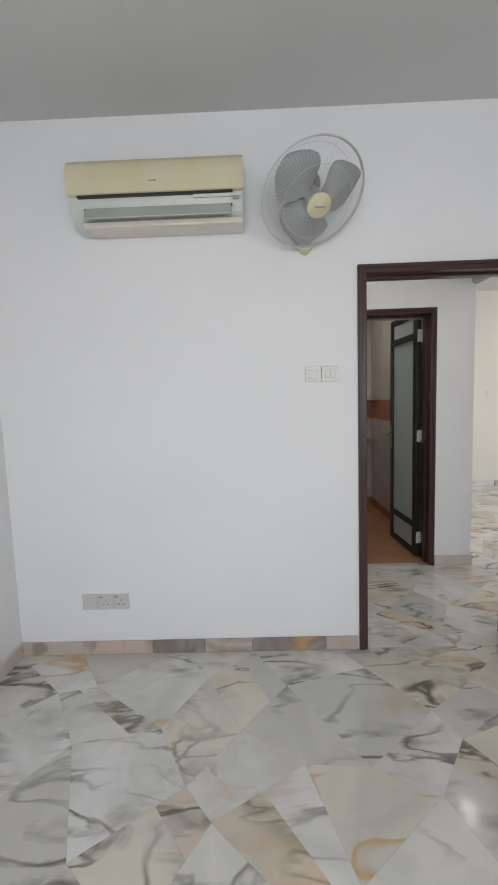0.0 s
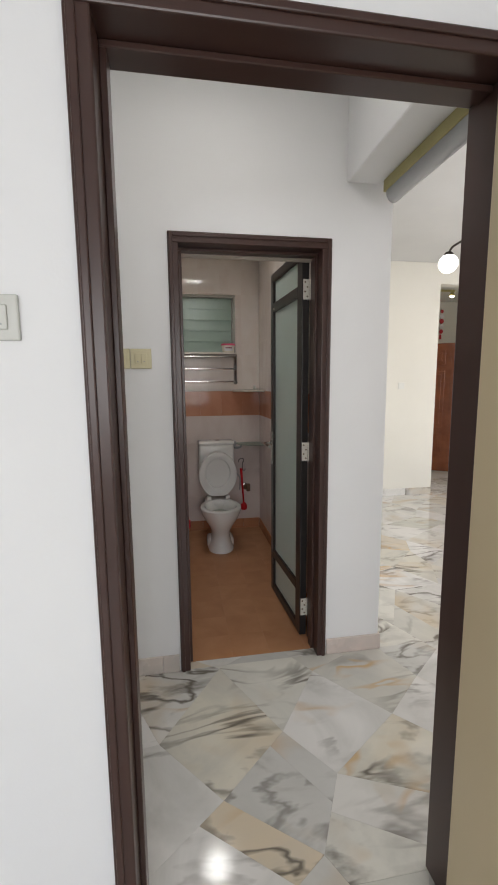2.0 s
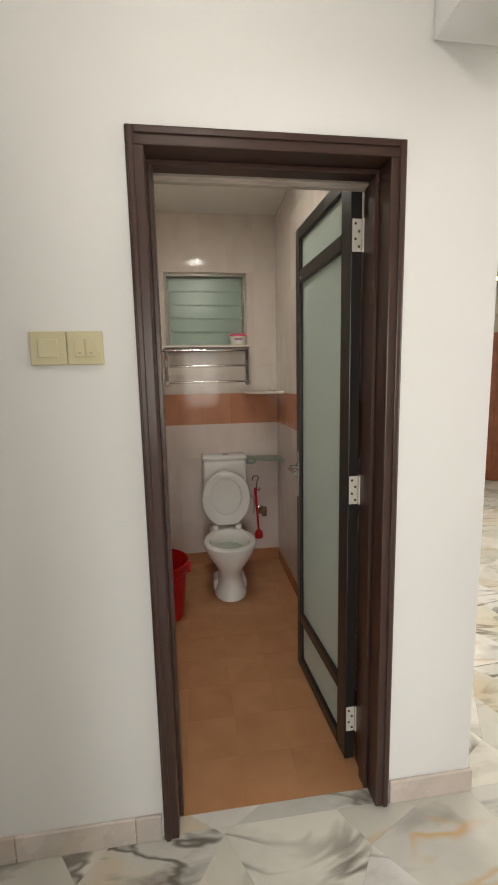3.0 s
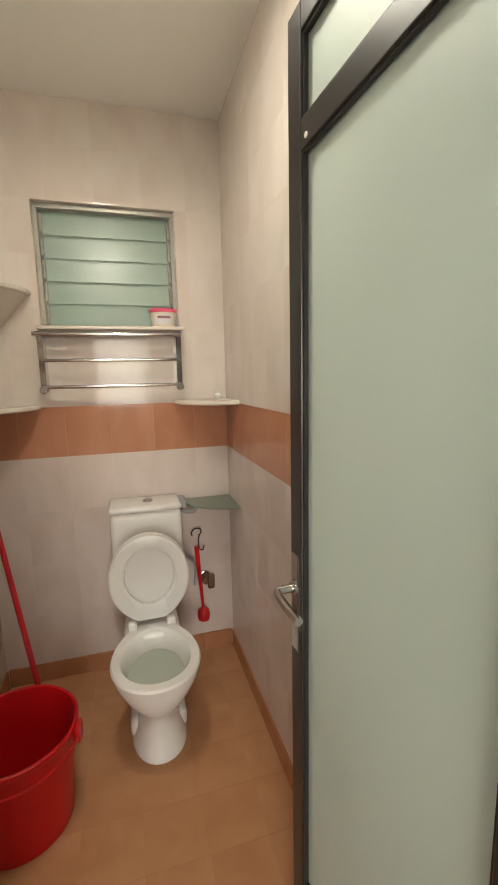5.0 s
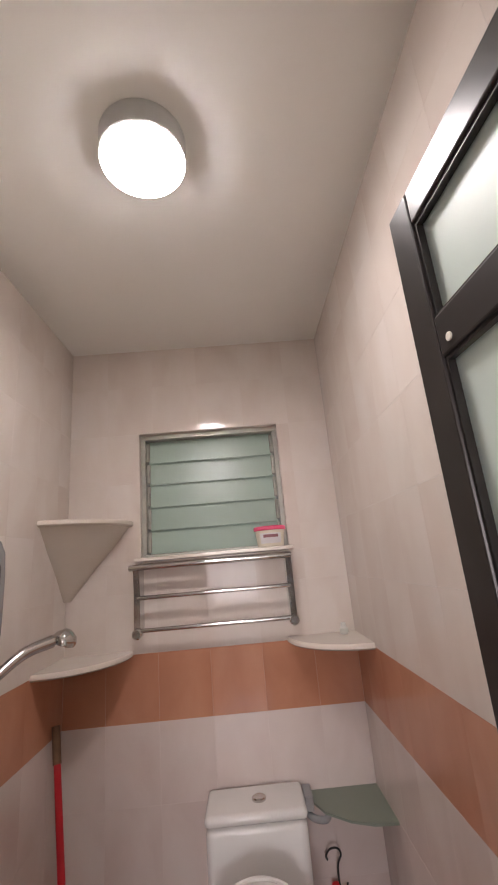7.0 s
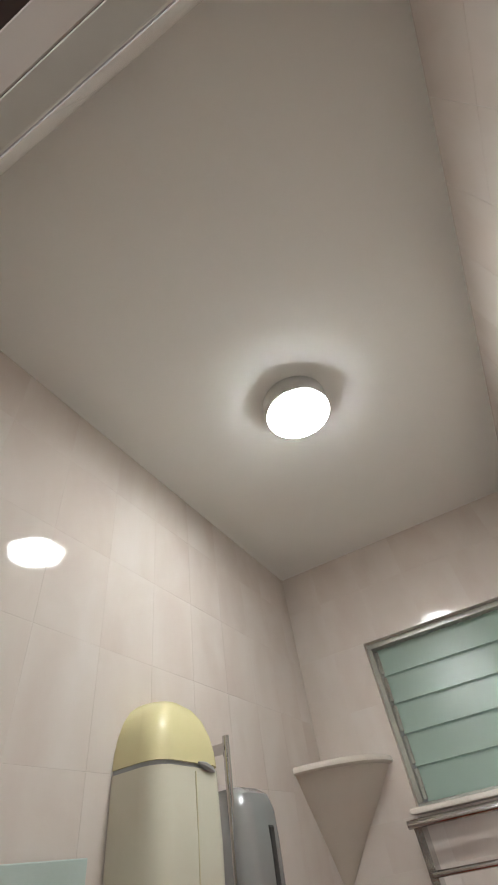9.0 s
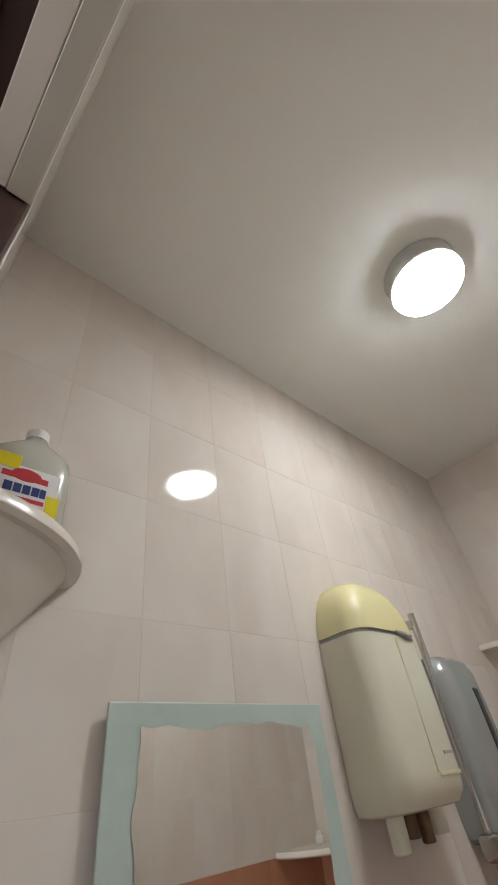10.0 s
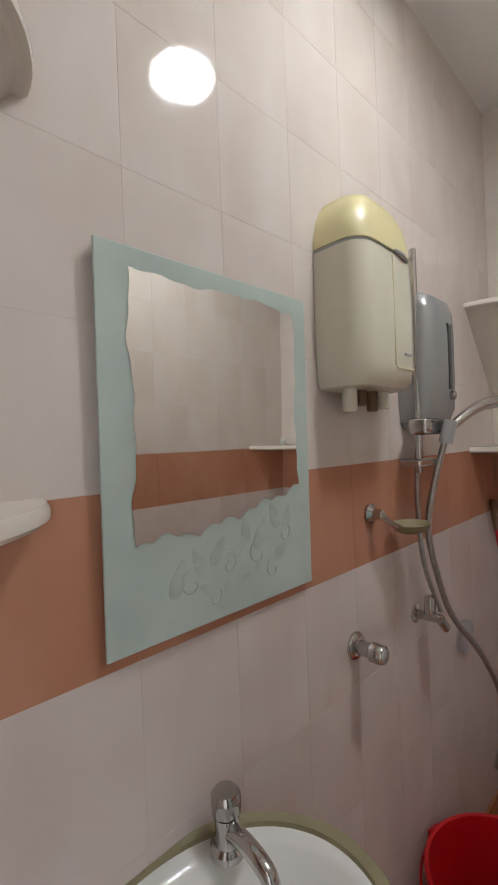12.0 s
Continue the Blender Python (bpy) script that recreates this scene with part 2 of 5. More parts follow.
M_PINK = varied("pink_lid", (0.78, 0.10, 0.20), (0.72, 0.08, 0.17), 9, 0.35, 60, 0.03)
M_TUBBODY = varied("tub_plastic", (0.70, 0.64, 0.52), (0.66, 0.6, 0.48), 9, 0.3, 60, 0.03)
M_PLUM = varied("plum_print", (0.22, 0.08, 0.10), (0.3, 0.14, 0.14), 60, 0.4, 60, 0.02)
M_PAPER = varied("white_paper", (0.72, 0.70, 0.70), (0.64, 0.62, 0.63), 12, 0.7, 60, 0.3)
M_HOSE = varied("steel_hose", (0.45, 0.43, 0.40), (0.36, 0.34, 0.31), 80, 0.3, 200, 0.3, 0.9)
M_DULL_OLIVE = varied("dull_olive", (0.30, 0.26, 0.15), (0.24, 0.21, 0.12), 12, 0.5, 80, 0.15)
M_SOFFIT = varied("brown_grey_soffit", (0.52, 0.47, 0.41), (0.46, 0.41, 0.35), 9, 0.7, 80, 0.2)
M_BBED = varied("terracotta_floor_joint", (0.45, 0.225, 0.115), (0.42, 0.21, 0.105), 8, 0.7, 200, 0.2)
M_PLATE = varied("glossy_grey_white_plate", (0.58, 0.58, 0.54), (0.55, 0.55, 0.50), 8, 0.2, 90, 0.02)
M_WFRAME = varied("weathered_window_aluminium", (0.42, 0.41, 0.36), (0.34, 0.33, 0.29), 14, 0.4, 60, 0.1, 0.4)
M_OUT = varied("outside_grey", (0.55, 0.55, 0.52), (0.48, 0.48, 0.45), 2, 0.8, 40, 0.3)


# ---- mesh tools ----
def part(name, bm, material, parent=None, label="", smooth=False):
    me = bpy.data.meshes.new(name)
    bmesh.ops.recalc_face_normals(bm, faces=bm.faces)
    bm.to_mesh(me)
    bm.free()
    me.materials.append(material)
    if smooth:
        me.polygons.foreach_set("use_smooth", [True] * len(me.polygons))
        me.set_sharp_from_angle(angle=radians(38))
    ob = new(name, me)
    if parent is not None:
        ob.parent = parent
    if label:
        ob["label"] = label
    return ob


def thing(name, label, category, group="", kind=""):
    return tagged(new(name), label, category, group, kind)


def add_box(bm, x0, x1, y0, y1, z0, z1, bevel=0.0, seg=2, m=None):
    r = bmesh.ops.create_cube(bm, size=1.0)
    vs = r["verts"]
    for v in vs:
        v.co = Vector((x0 + (v.co.x + 0.5) * (x1 - x0), y0 + (v.co.y + 0.5) * (y1 - y0), z0 + (v.co.z + 0.5) * (z1 - z0)))
    if bevel > 0:
        es = list({e for v in vs for e in v.link_edges})
        rr = bmesh.ops.bevel(bm, geom=es, offset=bevel, segments=seg, profile=0.5, affect="EDGES")
        vs = list({v for f in rr["faces"] for v in f.verts} | {v for v in vs if v.is_valid})
    if m is not None:
        bmesh.ops.transform(bm, matrix=m, verts=vs)
    return bm


def box(x0, x1, y0, y1, z0, z1, bevel=0.0, seg=2, m=None):
    return add_box(bmesh.new(), x0, x1, y0, y1, z0, z1, bevel, seg, m)


def rings(bm, loops, cap0=True, cap1=True, closed=True):
    """Skins a row of point loops of one length."""
    rows = [[bm.verts.new(p) for p in lp] for lp in loops]
    n = len(rows[0])
    for a, b in zip(rows, rows[1:]):
        for i in range(n if closed else n - 1):
            j = (i + 1) % n
            bm.faces.new((a[i], a[j], b[j], b[i]))
    if cap0:
        bm.faces.new(rows[0][::-1])
    if cap1:
        bm.faces.new(rows[-1])
    return bm


def lathe(prof, n=32, m=None, cap0=True, cap1=True, sx=1.0, sy=1.0):
    bm = bmesh.new()
    lp = [[(r * sx * math.cos(2 * math.pi * i / n), r * sy * math.sin(2 * math.pi * i / n), z) for i in range(n)] for r, z in prof]
    rings(bm, lp, cap0, cap1)
    if m is not None:
        bm.transform(m)
    return bm


def add_tube(bm, pts, r, n=10):
    pts = [Vector(p) for p in pts]
    loops = []
    up = Vector((0.31, 0.17, 0.93)).normalized()
    for i, p in enumerate(pts):
        d = (pts[min(i + 1, len(pts) - 1)] - pts[max(i - 1, 0)]).normalized()
        s = d.cross(up).normalized()
        u = s.cross(d).normalized()
        rr = r(i / max(1, len(pts) - 1)) if callable(r) else r
        loops.append([p + (s * math.cos(2 * math.pi * k / n) + u * math.sin(2 * math.pi * k / n)) * rr for k in range(n)])
    return rings(bm, loops)


def tube(pts, r, n=10):
    return add_tube(bmesh.new(), pts, r, n)


def smooth_path(ctrl, n=40):
    """A Catmull-Rom line through the control points."""
    c = [Vector(p) for p in ctrl]
    c = [c[0] * 2 - c[1]] + c + [c[-1] * 2 - c[-2]]
    out = []
    segs = len(c) - 3
    for k in range(n + 1):
        u = k / n * segs
        i = min(int(u), segs - 1)
        f = u - i
        a, b, d, e = c[i:i + 4]
        out.append(0.5 * ((2 * b) + (d - a) * f + (2 * a - 5 * b + 4 * d - e) * f * f + (3 * b - a - 3 * d + e) * f ** 3))
    return out


def cyl(p, axis, r, length, n=24, bevel=0.0):
    """A capped cylinder from p along axis, with a chamfer at the free end."""
    q = Vector(axis).normalized().to_track_quat("Z", "Y").to_matrix().to_4x4()
    prof = [(r, 0), (r, length - bevel), (r - bevel, length)] if bevel else [(r, 0), (r, length)]
    return lathe(prof, n, Matrix.Translation(p) @ q)


def prism(poly, axis_pts):
    """A polygon given in a plane, repeated at offsets: poly of 3-vectors, axis_pts of 3-vectors."""
    bm = bmesh.new()
    return rings(bm, [[Vector(p) + Vector(a) for p in poly] for a in axis_pts])


def ellipse(cx, cy, rx, ry, z, n=40, egg=0.0, turn=0.0):
    pts = []
    for i in range(n):
        a = 2 * math.pi * i / n
        k = 1.0 - egg * math.sin(a)
        pts.append(Vector((cx + rx * math.cos(a) * k, cy + ry * math.sin(a), z)))
    return pts


# ---- setting: walls, floors, ceilings ----
YB, YB2 = 2.599, 2.725         # bedroom wall faces
YT, YT2 = 3.745, 3.917         # bathroom door wall faces
XL, XR, YW = 0.930, 2.073, 5.823  # bathroom tile faces
H, HB = 2.875, 2.68            # ceilings
PX = 2.326                     # end of the bathroom block


def wall(name, label, boxes, material=None):
    bm = bmesh.new()
    for b in boxes:
        add_box(bm, *b)
    ob = part(name, bm, material or M_WALL)
    return tagged(ob, label, "wall", kind="structure")


BX0, BX1, BY0 = -0.812, 2.95, -1.75
wall("wall_bedroom", "white painted bedroom wall around the doorway", [
    (BX0 - 0.14, 1.14, YB, YB2, 0, H), (1.998, BX1 + 0.14, YB, YB2, 0, H), (1.14, 1.998, YB, YB2, 2.09, H)])
# opening added out of view so that light reaches the lobby wall end
wall("wall_living_south", "white painted living room wall with an added, unseen window opening", [
    (BX1 + 0.14, 3.6, YB, YB2, 0, H), (6.4, 7.0, YB, YB2, 0, H), (3.6, 6.4, YB, YB2, 0, 0.5), (3.6, 6.4, YB, YB2, 2.4, H)])
wall("wall_bedroom_left", "white painted bedroom side wall", [(BX0 - 0.14, BX0, BY0, YB, 0, H)])
wall("wall_bedroom_right", "white painted bedroom side wall behind the door", [(BX1, BX1 + 0.14, BY0, YB, 0, H)])
wall("wall_bedroom_window", "white painted bedroom wall with a wide window", [
    (BX0 - 0.14, BX1 + 0.14, BY0 - 0.15, BY0, 0, 0.85), (BX0 - 0.14, BX1 + 0.14, BY0 - 0.15, BY0, 2.35, H),
    (BX0 - 0.14, -0.4, BY0 - 0.15, BY0, 0.85, 2.35), (2.2, BX1 + 0.14, BY0 - 0.15, BY0, 0.85, 2.35)])
wall("wall_lobby", "white painted lobby wall around the bathroom door", [
    (0.1, 1.285, YT, YT2 - 0.0005, 0, H), (2.008, PX, YT, YT2 - 0.0005, 0, H), (1.285, 2.008, YT, YT2 - 0.0005, 2.085, H)])
wall("wall_lobby_end", "white painted lobby end wall", [(-0.04, 0.1, YB2, YT2, 0, H)])
wall("wall_bathroom_right", "white painted wall between bathroom and living room", [(XR + 0.0005, PX, YT2 - 0.0005, 6.65, 0, H)])
wall("wall_bathroom_left", "plastered bathroom side wall under tiles", [(0.79, XL - 0.0005, YT2 - 0.0005, 5.99, -0.05, H)], M_TGROUT)
wall("wall_bathroom_back", "plastered bathroom wall with a window opening", [
    (XL - 0.0005, 1.233, YW + 0.0005, 5.99, -0.05, H), (1.847, XR + 0.0005, YW + 0.0005, 5.99, -0.05, H),
    (1.233, 1.847, YW + 0.0005, 5.99, -0.05, 1.715), (1.233, 1.847, YW + 0.0005, 5.99, 2.267, H)], M_TGROUT)
wall("wall_living_far", "cream painted living room wall beside a wide opening", [
    (PX, 4.50, 6.65, 6.8, 0, H), (6.1, 7.0, 6.65, 6.8, 0, H), (4.50, 6.1, 6.65, 6.8, 2.63, H)], M_CREAMWALL)
wall("wall_living_window", "cream painted living room wall with a window", [
    (7.0, 7.15, YB, 3.0, 0, H), (7.0, 7.15, 6.4, 9.0, 0, H), (7.0, 7.15, 3.0, 6.4, 0, 0.5), (7.0, 7.15, 3.0, 6.4, 2.5, H)], M_CREAMWALL)
wall("wall_foyer", "cream painted entrance wall", [(4.2, 7.0, 8.9, 9.05, 0, H), (4.2, 4.35, 6.8, 8.9, 0, H)], M_CREAMWALL)
# added wall, out of view, that holds back sky light behind the louvres
wall("wall_sky_block", "unseen grey wall added outside to dim the louvre window", [(0.2, 2.3, 7.4, 7.55, -0.5, 5.0)], M_OUT)


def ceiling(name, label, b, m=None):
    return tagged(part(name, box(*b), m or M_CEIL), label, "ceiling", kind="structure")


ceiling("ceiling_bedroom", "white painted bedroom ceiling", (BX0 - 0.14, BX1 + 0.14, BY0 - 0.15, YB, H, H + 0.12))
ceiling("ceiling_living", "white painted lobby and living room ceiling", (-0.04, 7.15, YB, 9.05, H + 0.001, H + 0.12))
ceiling("ceiling_bathroom", "off-white painted bathroom ceiling", (XL - 0.008, XR + 0.008, YT2 - 0.008, YW + 0.008, HB, HB + 0.1), M_BCEIL)
tagged(part("beam", box(2.094, PX, YB2, YT - 0.001, 2.352, H, 0.004, 1), M_WALL), "white painted ceiling beam over the lobby edge", "beam", kind="structure")

tagged(part("floor_bathroom_bedding", box(XL, XR, 3.80, YW, -0.0019, -0.0012), M_BBED), "terracotta joint bed under the bathroom tiles", "floor", kind="structure")
# ground slab under the floors
tagged(part("floor_bedding", box(-1.0, 7.2, -2.0, 9.1, -0.2, -0.0025), M_GROUT), "grey mortar bed under the marble slabs", "floor", kind="structure")
tagged(part("ground", box(-60, 60, -60, 60, -3.2, -3.0), M_OUT), "pale grey paved ground outside", "ground", kind="structure")


# ---- marble floor of irregular slabs ----
FLOOR = tagged(new("floor"), "polished marble floor of irregular veined slabs", "floor", kind="structure")
CELL, TURN = 0.35, radians(38)
_c, _s = math.cos(TURN), math.sin(TURN)
_rng = random.Random(11)
_jit = {}


def corner(i, j):
    if (i, j) not in _jit:
        _jit[(i, j)] = ((i + _rng.uniform(-0.31, 0.31)) * CELL, (j + _rng.uniform(-0.31, 0.31)) * CELL)
    u, v = _jit[(i, j)]
    return Vector((0.72 + u * _c - v * _s, 1.74 + u * _s + v * _c))


def clip(poly, inside, cross):
    out = []
    for a, b in zip(poly, poly[1:] + poly[:1]):
        ia, ib = inside(a), inside(b)
        if ia:
            out.append(a)
        if ia != ib:
            out.append(cross(a, b))
    return out


def clip_rect(poly, x0, x1, y0, y1):
    for axis, lim, sign in ((0, x0, 1), (0, x1, -1), (1, y0, 1), (1, y1, -1)):
        if not poly:
            return []
        poly = clip(poly, lambda p: (p[axis] - lim) * sign >= 0, lambda a, b: a.lerp(b, (lim - a[axis]) / (b[axis] - a[axis])))
    return poly


def slab(bm, poly, top=0.0, thick=0.014, gap=0.0003, bev=0.0006):
    n = len(poly)
    c = sum(poly, Vector((0, 0))) / n
    def shrunk(d):
        return [c + (p - c) * (1 - d / max((p - c).length, 0.02)) for p in poly]
    a, b = shrunk(gap), shrunk(gap + bev)
    lo = [bm.verts.new((p.x, p.y, top - thick)) for p in a]
    mid = [bm.verts.new((p.x, p.y, top - bev * 0.5)) for p in a]
    up = [bm.verts.new((p.x, p.y, top)) for p in b]
    for r0, r1 in ((lo, mid), (mid, up)):
        for i in range(n):
            j = (i + 1) % n
            bm.faces.new((r0[i], r0[j], r1[j], r1[i]))
    bm.faces.new(up)


def lay_floor():
    far = bmesh.new()
    rects = ((BX0, BX1, BY0, YB), (1.14, 1.998, YB, YB2), (0.1, 7.0, YB2, YT), (1.285, 2.008, YT, 3.80), (PX, 7.0, YT, 6.65), (4.50, 6.1, 6.65, 6.8), (4.35, 7.0, 6.8, 8.9))
    rng = random.Random(5)
    for i in range(-24, 28):
        for j in range(-24, 28):
            quad = [corner(i, j), corner(i + 1, j), corner(i + 1, j + 1), corner(i, j + 1)]
            halves = [quad]
            roll = rng.random()
            if roll < 0.30:
                k = rng.uniform(0.3, 0.7)
                a, b = quad[0].lerp(quad[1], k), quad[3].lerp(quad[2], k + rng.uniform(-0.25, 0.25))
                halves = [[quad[0], a, b, quad[3]], [a, quad[1], quad[2], b]]
            for q in halves:
                for r in rects:
                    p = clip_rect(list(q), *r)
                    if len(p) < 3:
                        continue
                    size = abs(sum(a.x * b.y - b.x * a.y for a, b in zip(p, p[1:] + p[:1]))) / 2
                    if size < 0.0015:
                        continue
                    cx = sum(v.x for v in p) / len(p)
                    cy = sum(v.y for v in p) / len(p)
                    if -0.82 < cx < 3.6 and 0.5 < cy < 5.2:
                        bm = bmesh.new()
                        slab(bm, p)
                        part("marble_slab", bm, M_FLOOR, FLOOR)
                    else:
                        slab(far, p)
    tagged(part("marble_slabs", far, M_FLOOR_FAR, FLOOR), kind="stuff")


# ---- skirtings ----
def baseboard(name, label, material, along, at, a0, a1, out, h, lengths, top=0.0):
    """Skirting pieces along x or y, standing out of a wall."""
    base = tagged(new(name), label, "baseboard", kind="structure")
    p, k = a0, 0
    while p < a1 - 0.01:
        q = min(p + lengths[k % len(lengths)], a1)
        lo, hi = min(at, at + out), max(at, at + out)
        if along == "x":
            bm = box(p + 0.0006, q - 0.0006, lo, hi, top, top + h, 0.0025, 1)
        else:
            bm = box(lo, hi, p + 0.0006, q - 0.0006, top, top + h, 0.0025, 1)
        part("skirting_piece", bm, material, base)
        p, k = q, k + 1
    return base


def lay_baseboards():
    baseboard("baseboard_bedroom", "pinkish brown marble skirting along the bedroom wall", M_SKIRT, "x", YB, BX0, 1.118, -0.012, 0.078, (0.36, 0.40, 0.30, 0.27, 0.42, 0.5))
    baseboard("baseboard_bedroom_left", "pale marble skirting along the bedroom side wall", M_SKIRT_PALE, "y", BX0, BY0, YB - 0.013, 0.012, 0.085, (0.5, 0.38, 0.6))
    baseboard("baseboard_bedroom_right", "pale marble skirting behind the bedroom door", M_SKIRT_PALE, "y", BX1, BY0, YB, -0.012, 0.085, (0.5, 0.38, 0.6))
    baseboard("baseboard_lobby", "pale veined marble skirting in the lobby", M_SKIRT_PALE, "x", YT, 0.1, 1.262, -0.012, 0.09, (0.42, 0.3, 0.36))
    baseboard("baseboard_pillar", "pale pink marble skirting round the wall end", M_SKIRT_PALE, "x", YT, 2.031, PX + 0.012, -0.012, 0.085, (0.4,))
    baseboard("baseboard_living_side", "pale marble skirting along the living room side wall", M_SKIRT_PALE, "y", PX, YT, 6.638, 0.012, 0.085, (0.45, 0.6))
    baseboard("baseboard_living", "grey veined marble skirting along the far wall", M_FLOOR, "x", 6.65, PX + 0.013, 4.50, -0.012, 0.09, (0.45, 0.5, 0.4))


# ---- bathroom tiles ----
TW, TH = 0.18, 0.2243
Z_BAND0, Z_BAND1 = 1.134, 1.371


def tile_mesh(name, w, h, material, d=0.010):
    """One glazed tile in the xz plane, its face towards -y, with softly rounded edges."""
    g = 0.0002
    x0, x1, z0, z1, e = g, w - g, g, h - g, 0.0005
    bm = bmesh.new()
    lp = []
    for dx, y in ((0.0, d), (0.0, 0.00035), (e * 0.4, 0.0001), (e, 0.0)):
        lp.append([(x0 + dx, y, z0 + dx), (x1 - dx, y, z0 + dx), (x1 - dx, y, z1 - dx), (x0 + dx, y, z1 - dx)])
    rings(bm, lp, False, True)
    bmesh.ops.recalc_face_normals(bm, faces=bm.faces)
    me = bpy.data.meshes.new(name)
    bm.to_mesh(me)
    bm.free()
    me.materials.append(material)
    return me


_tiles = {}


def put_tile(parent, place, w, h, material, name="tile"):
    key = (round(w, 3), round(h, 3), material.name)
    if key not in _tiles:
        _tiles[key] = tile_mesh("tile", w, h, material)
    ob = new(name, _tiles[key])
    ob.parent = parent
    ob.matrix_basis = place
    return ob


def bands():
    rows = [(0.085, 0.346 - 0.085, M_TILE_LOW)]
    z = 0.346
    while z < Z_BAND0 - 0.01:
        h = (Z_BAND0 - 0.346) / 3
        rows.append((z, h, M_TILE_LOW))
        z += h
    rows.append((Z_BAND0, Z_BAND1 - Z_BAND0, M_BAND))
    z = Z_BAND1
    while z < HB - 0.005:
        rows.append((z, min(TH, HB - z), M_TILE))
        z += TH
    return rows


def split(a0, a1, first, w, holes):
    """Tile edges from a0 to a1 with a joint at first, also cut at the hole's edges."""
    cuts = {round(a0, 4), round(a1, 4)}
    k = math.ceil((a0 - first) / w)
    while first + k * w < a1 - 0.004:
        if first + k * w > a0 + 0.004:
            cuts.add(round(first + k * w, 4))
        k += 1
    for q in holes:
        cuts.add(round(q, 4))
    cuts = sorted(cuts)
    return [(a, b) for a, b in zip(cuts, cuts[1:]) if b - a > 0.003]


def tile_wall(name, label, a0, a1, first, w, place, hole=None):
    par = tagged(new(name), label, "wall tiles", kind="structure")
    for z0, h, material in bands():
        pieces = [(z0, h)]
        if hole:
            edges = sorted({round(q, 4) for q in (z0, z0 + h, *(e for e in hole[2:] if z0 < e < z0 + h))})
            pieces = [(p, q - p) for p, q in zip(edges, edges[1:]) if q - p > 0.003]
        for p, ph in pieces:
            inz = hole and p + ph / 2 > hole[2] and p + ph / 2 < hole[3]
            for a, b in split(a0, a1, first, w, hole[:2] if inz else ()):
                if inz and hole[0] < (a + b) / 2 < hole[1]:
                    continue
                put_tile(par, place(a, b, p), b - a, ph, material)
    return par


def lay_tiles():
    tile_wall("tiles_left", "glossy pale pink wall tiles with a terracotta band", YT2, YW, 4.275, TW, lambda a, b, z: pose(XL, a, z, 0, 0, 90))
    tile_wall("tiles_right", "glossy pale pink wall tiles with a terracotta band", YT2, YW, 5.338, TW, lambda a, b, z: pose(XR, b, z, 0, 0, -90))
    tile_wall("tiles_back", "glossy pale pink wall tiles around the window", XL, XR, 1.295, 0.203, lambda a, b, z: pose(a, YW, z), (1.233, 1.847, 1.715, 2.267))
    tile_wall("tiles_front", "glossy pale tiles around the bathroom door", XL, XR, 1.14, 0.203, lambda a, b, z: pose(b, YT2, z, 0, 0, 180), (1.262, 2.03, -0.1, 2.105))
    fl = tagged(new("floor_bathroom"), "peach terracotta bathroom floor tiles", "floor", kind="structure")
    y = 3.803
    while y < YW - 0.01:
        h = min(0.2, YW - y)
        for a, b in split(XL if y > YT2 - 0.08 else 1.285, XR if y > YT2 - 0.08 else 2.008, 1.14, 0.2, ()):
            put_tile(fl, Matrix.Translation((a, y, 0.0)) @ Matrix.Rotation(radians(-90), 4, "X"), b - a, h, M_BFLOOR, "floor_tile")
        y += 0.2
    sk = tagged(new("baseboard_bathroom"), "dark terracotta tile skirting round the bathroom", "baseboard", kind="structure")
    for a, b in split(XL + 0.008, XR - 0.008, 1.295, 0.203, ()):
        part("skirting_tile", box(a + 0.0006, b - 0.0006, YW - 0.008, YW + 0.008, -0.004, 0.092, 0.002, 1), M_BSKIRT, sk)
    for a, b in split(YT2, YW - 0.009, 4.275, 0.2, ()):
        part("skirting_tile", box(XL - 0.008, XL + 0.008, a + 0.0006, b - 0.0006, -0.004, 0.092, 0.002, 1), M_BSKIRT, sk)
        part("skirting_tile", box(XR - 0.008, XR + 0.008, a + 0.0006, b - 0.0006, -0.004, 0.092, 0.002, 1), M_BSKIRT, sk)


# ---- doors and their frames ----
def door_frame(name, label, x0, x1, z1, y0, y1, face, stop_y, hinge_face=None):
    """A dark door frame in a wall that runs along x: jambs, head and a stop bead."""
    f = tagged(new(name), label, "door frame", kind="structure")
    hf = hinge_face or face
    for nm, b in (("jamb", (x0, x0 + face, y0, y1, 0, z1 - face)), ("jamb", (x1 - hf, x1, y0, y1, 0, z1 - face)), ("head", (x0, x1, y0, y1, z1 - face, z1))):
        part(nm, box(*b, 0.004, 2), M_BROWN, f)
    s = 0.013
    part("stop_bead", box(x0 + face, x0 + face + s, stop_y, stop_y + 0.05, 0, z1 - face - s, 0.002, 1), M_BROWN, f)
    if not hinge_face:
        part("stop_bead", box(x1 - face - s, x1 - face, stop_y, stop_y + 0.05, 0, z1 - face - s, 0.002, 1), M_BROWN, f)
    part("stop_bead", box(x0 + face, x1 - hf, stop_y, stop_y + 0.05, z1 - face - s, z1 - face, 0.002, 1), M_BROWN, f)
    for xa in (x0 + 0.006, x1 - 0.022):
        part("moulding", box(xa, xa + 0.016, y0 - 0.006, y0 + 0.002, 0, z1 - 0.004, 0.003, 2), M_BROWN, f)
    part("moulding", box(x0 + 0.022, x1 - 0.022, y0 - 0.006, y0 + 0.002, z1 - 0.022, z1 - 0.006, 0.003, 2), M_BROWN, f)
    return f


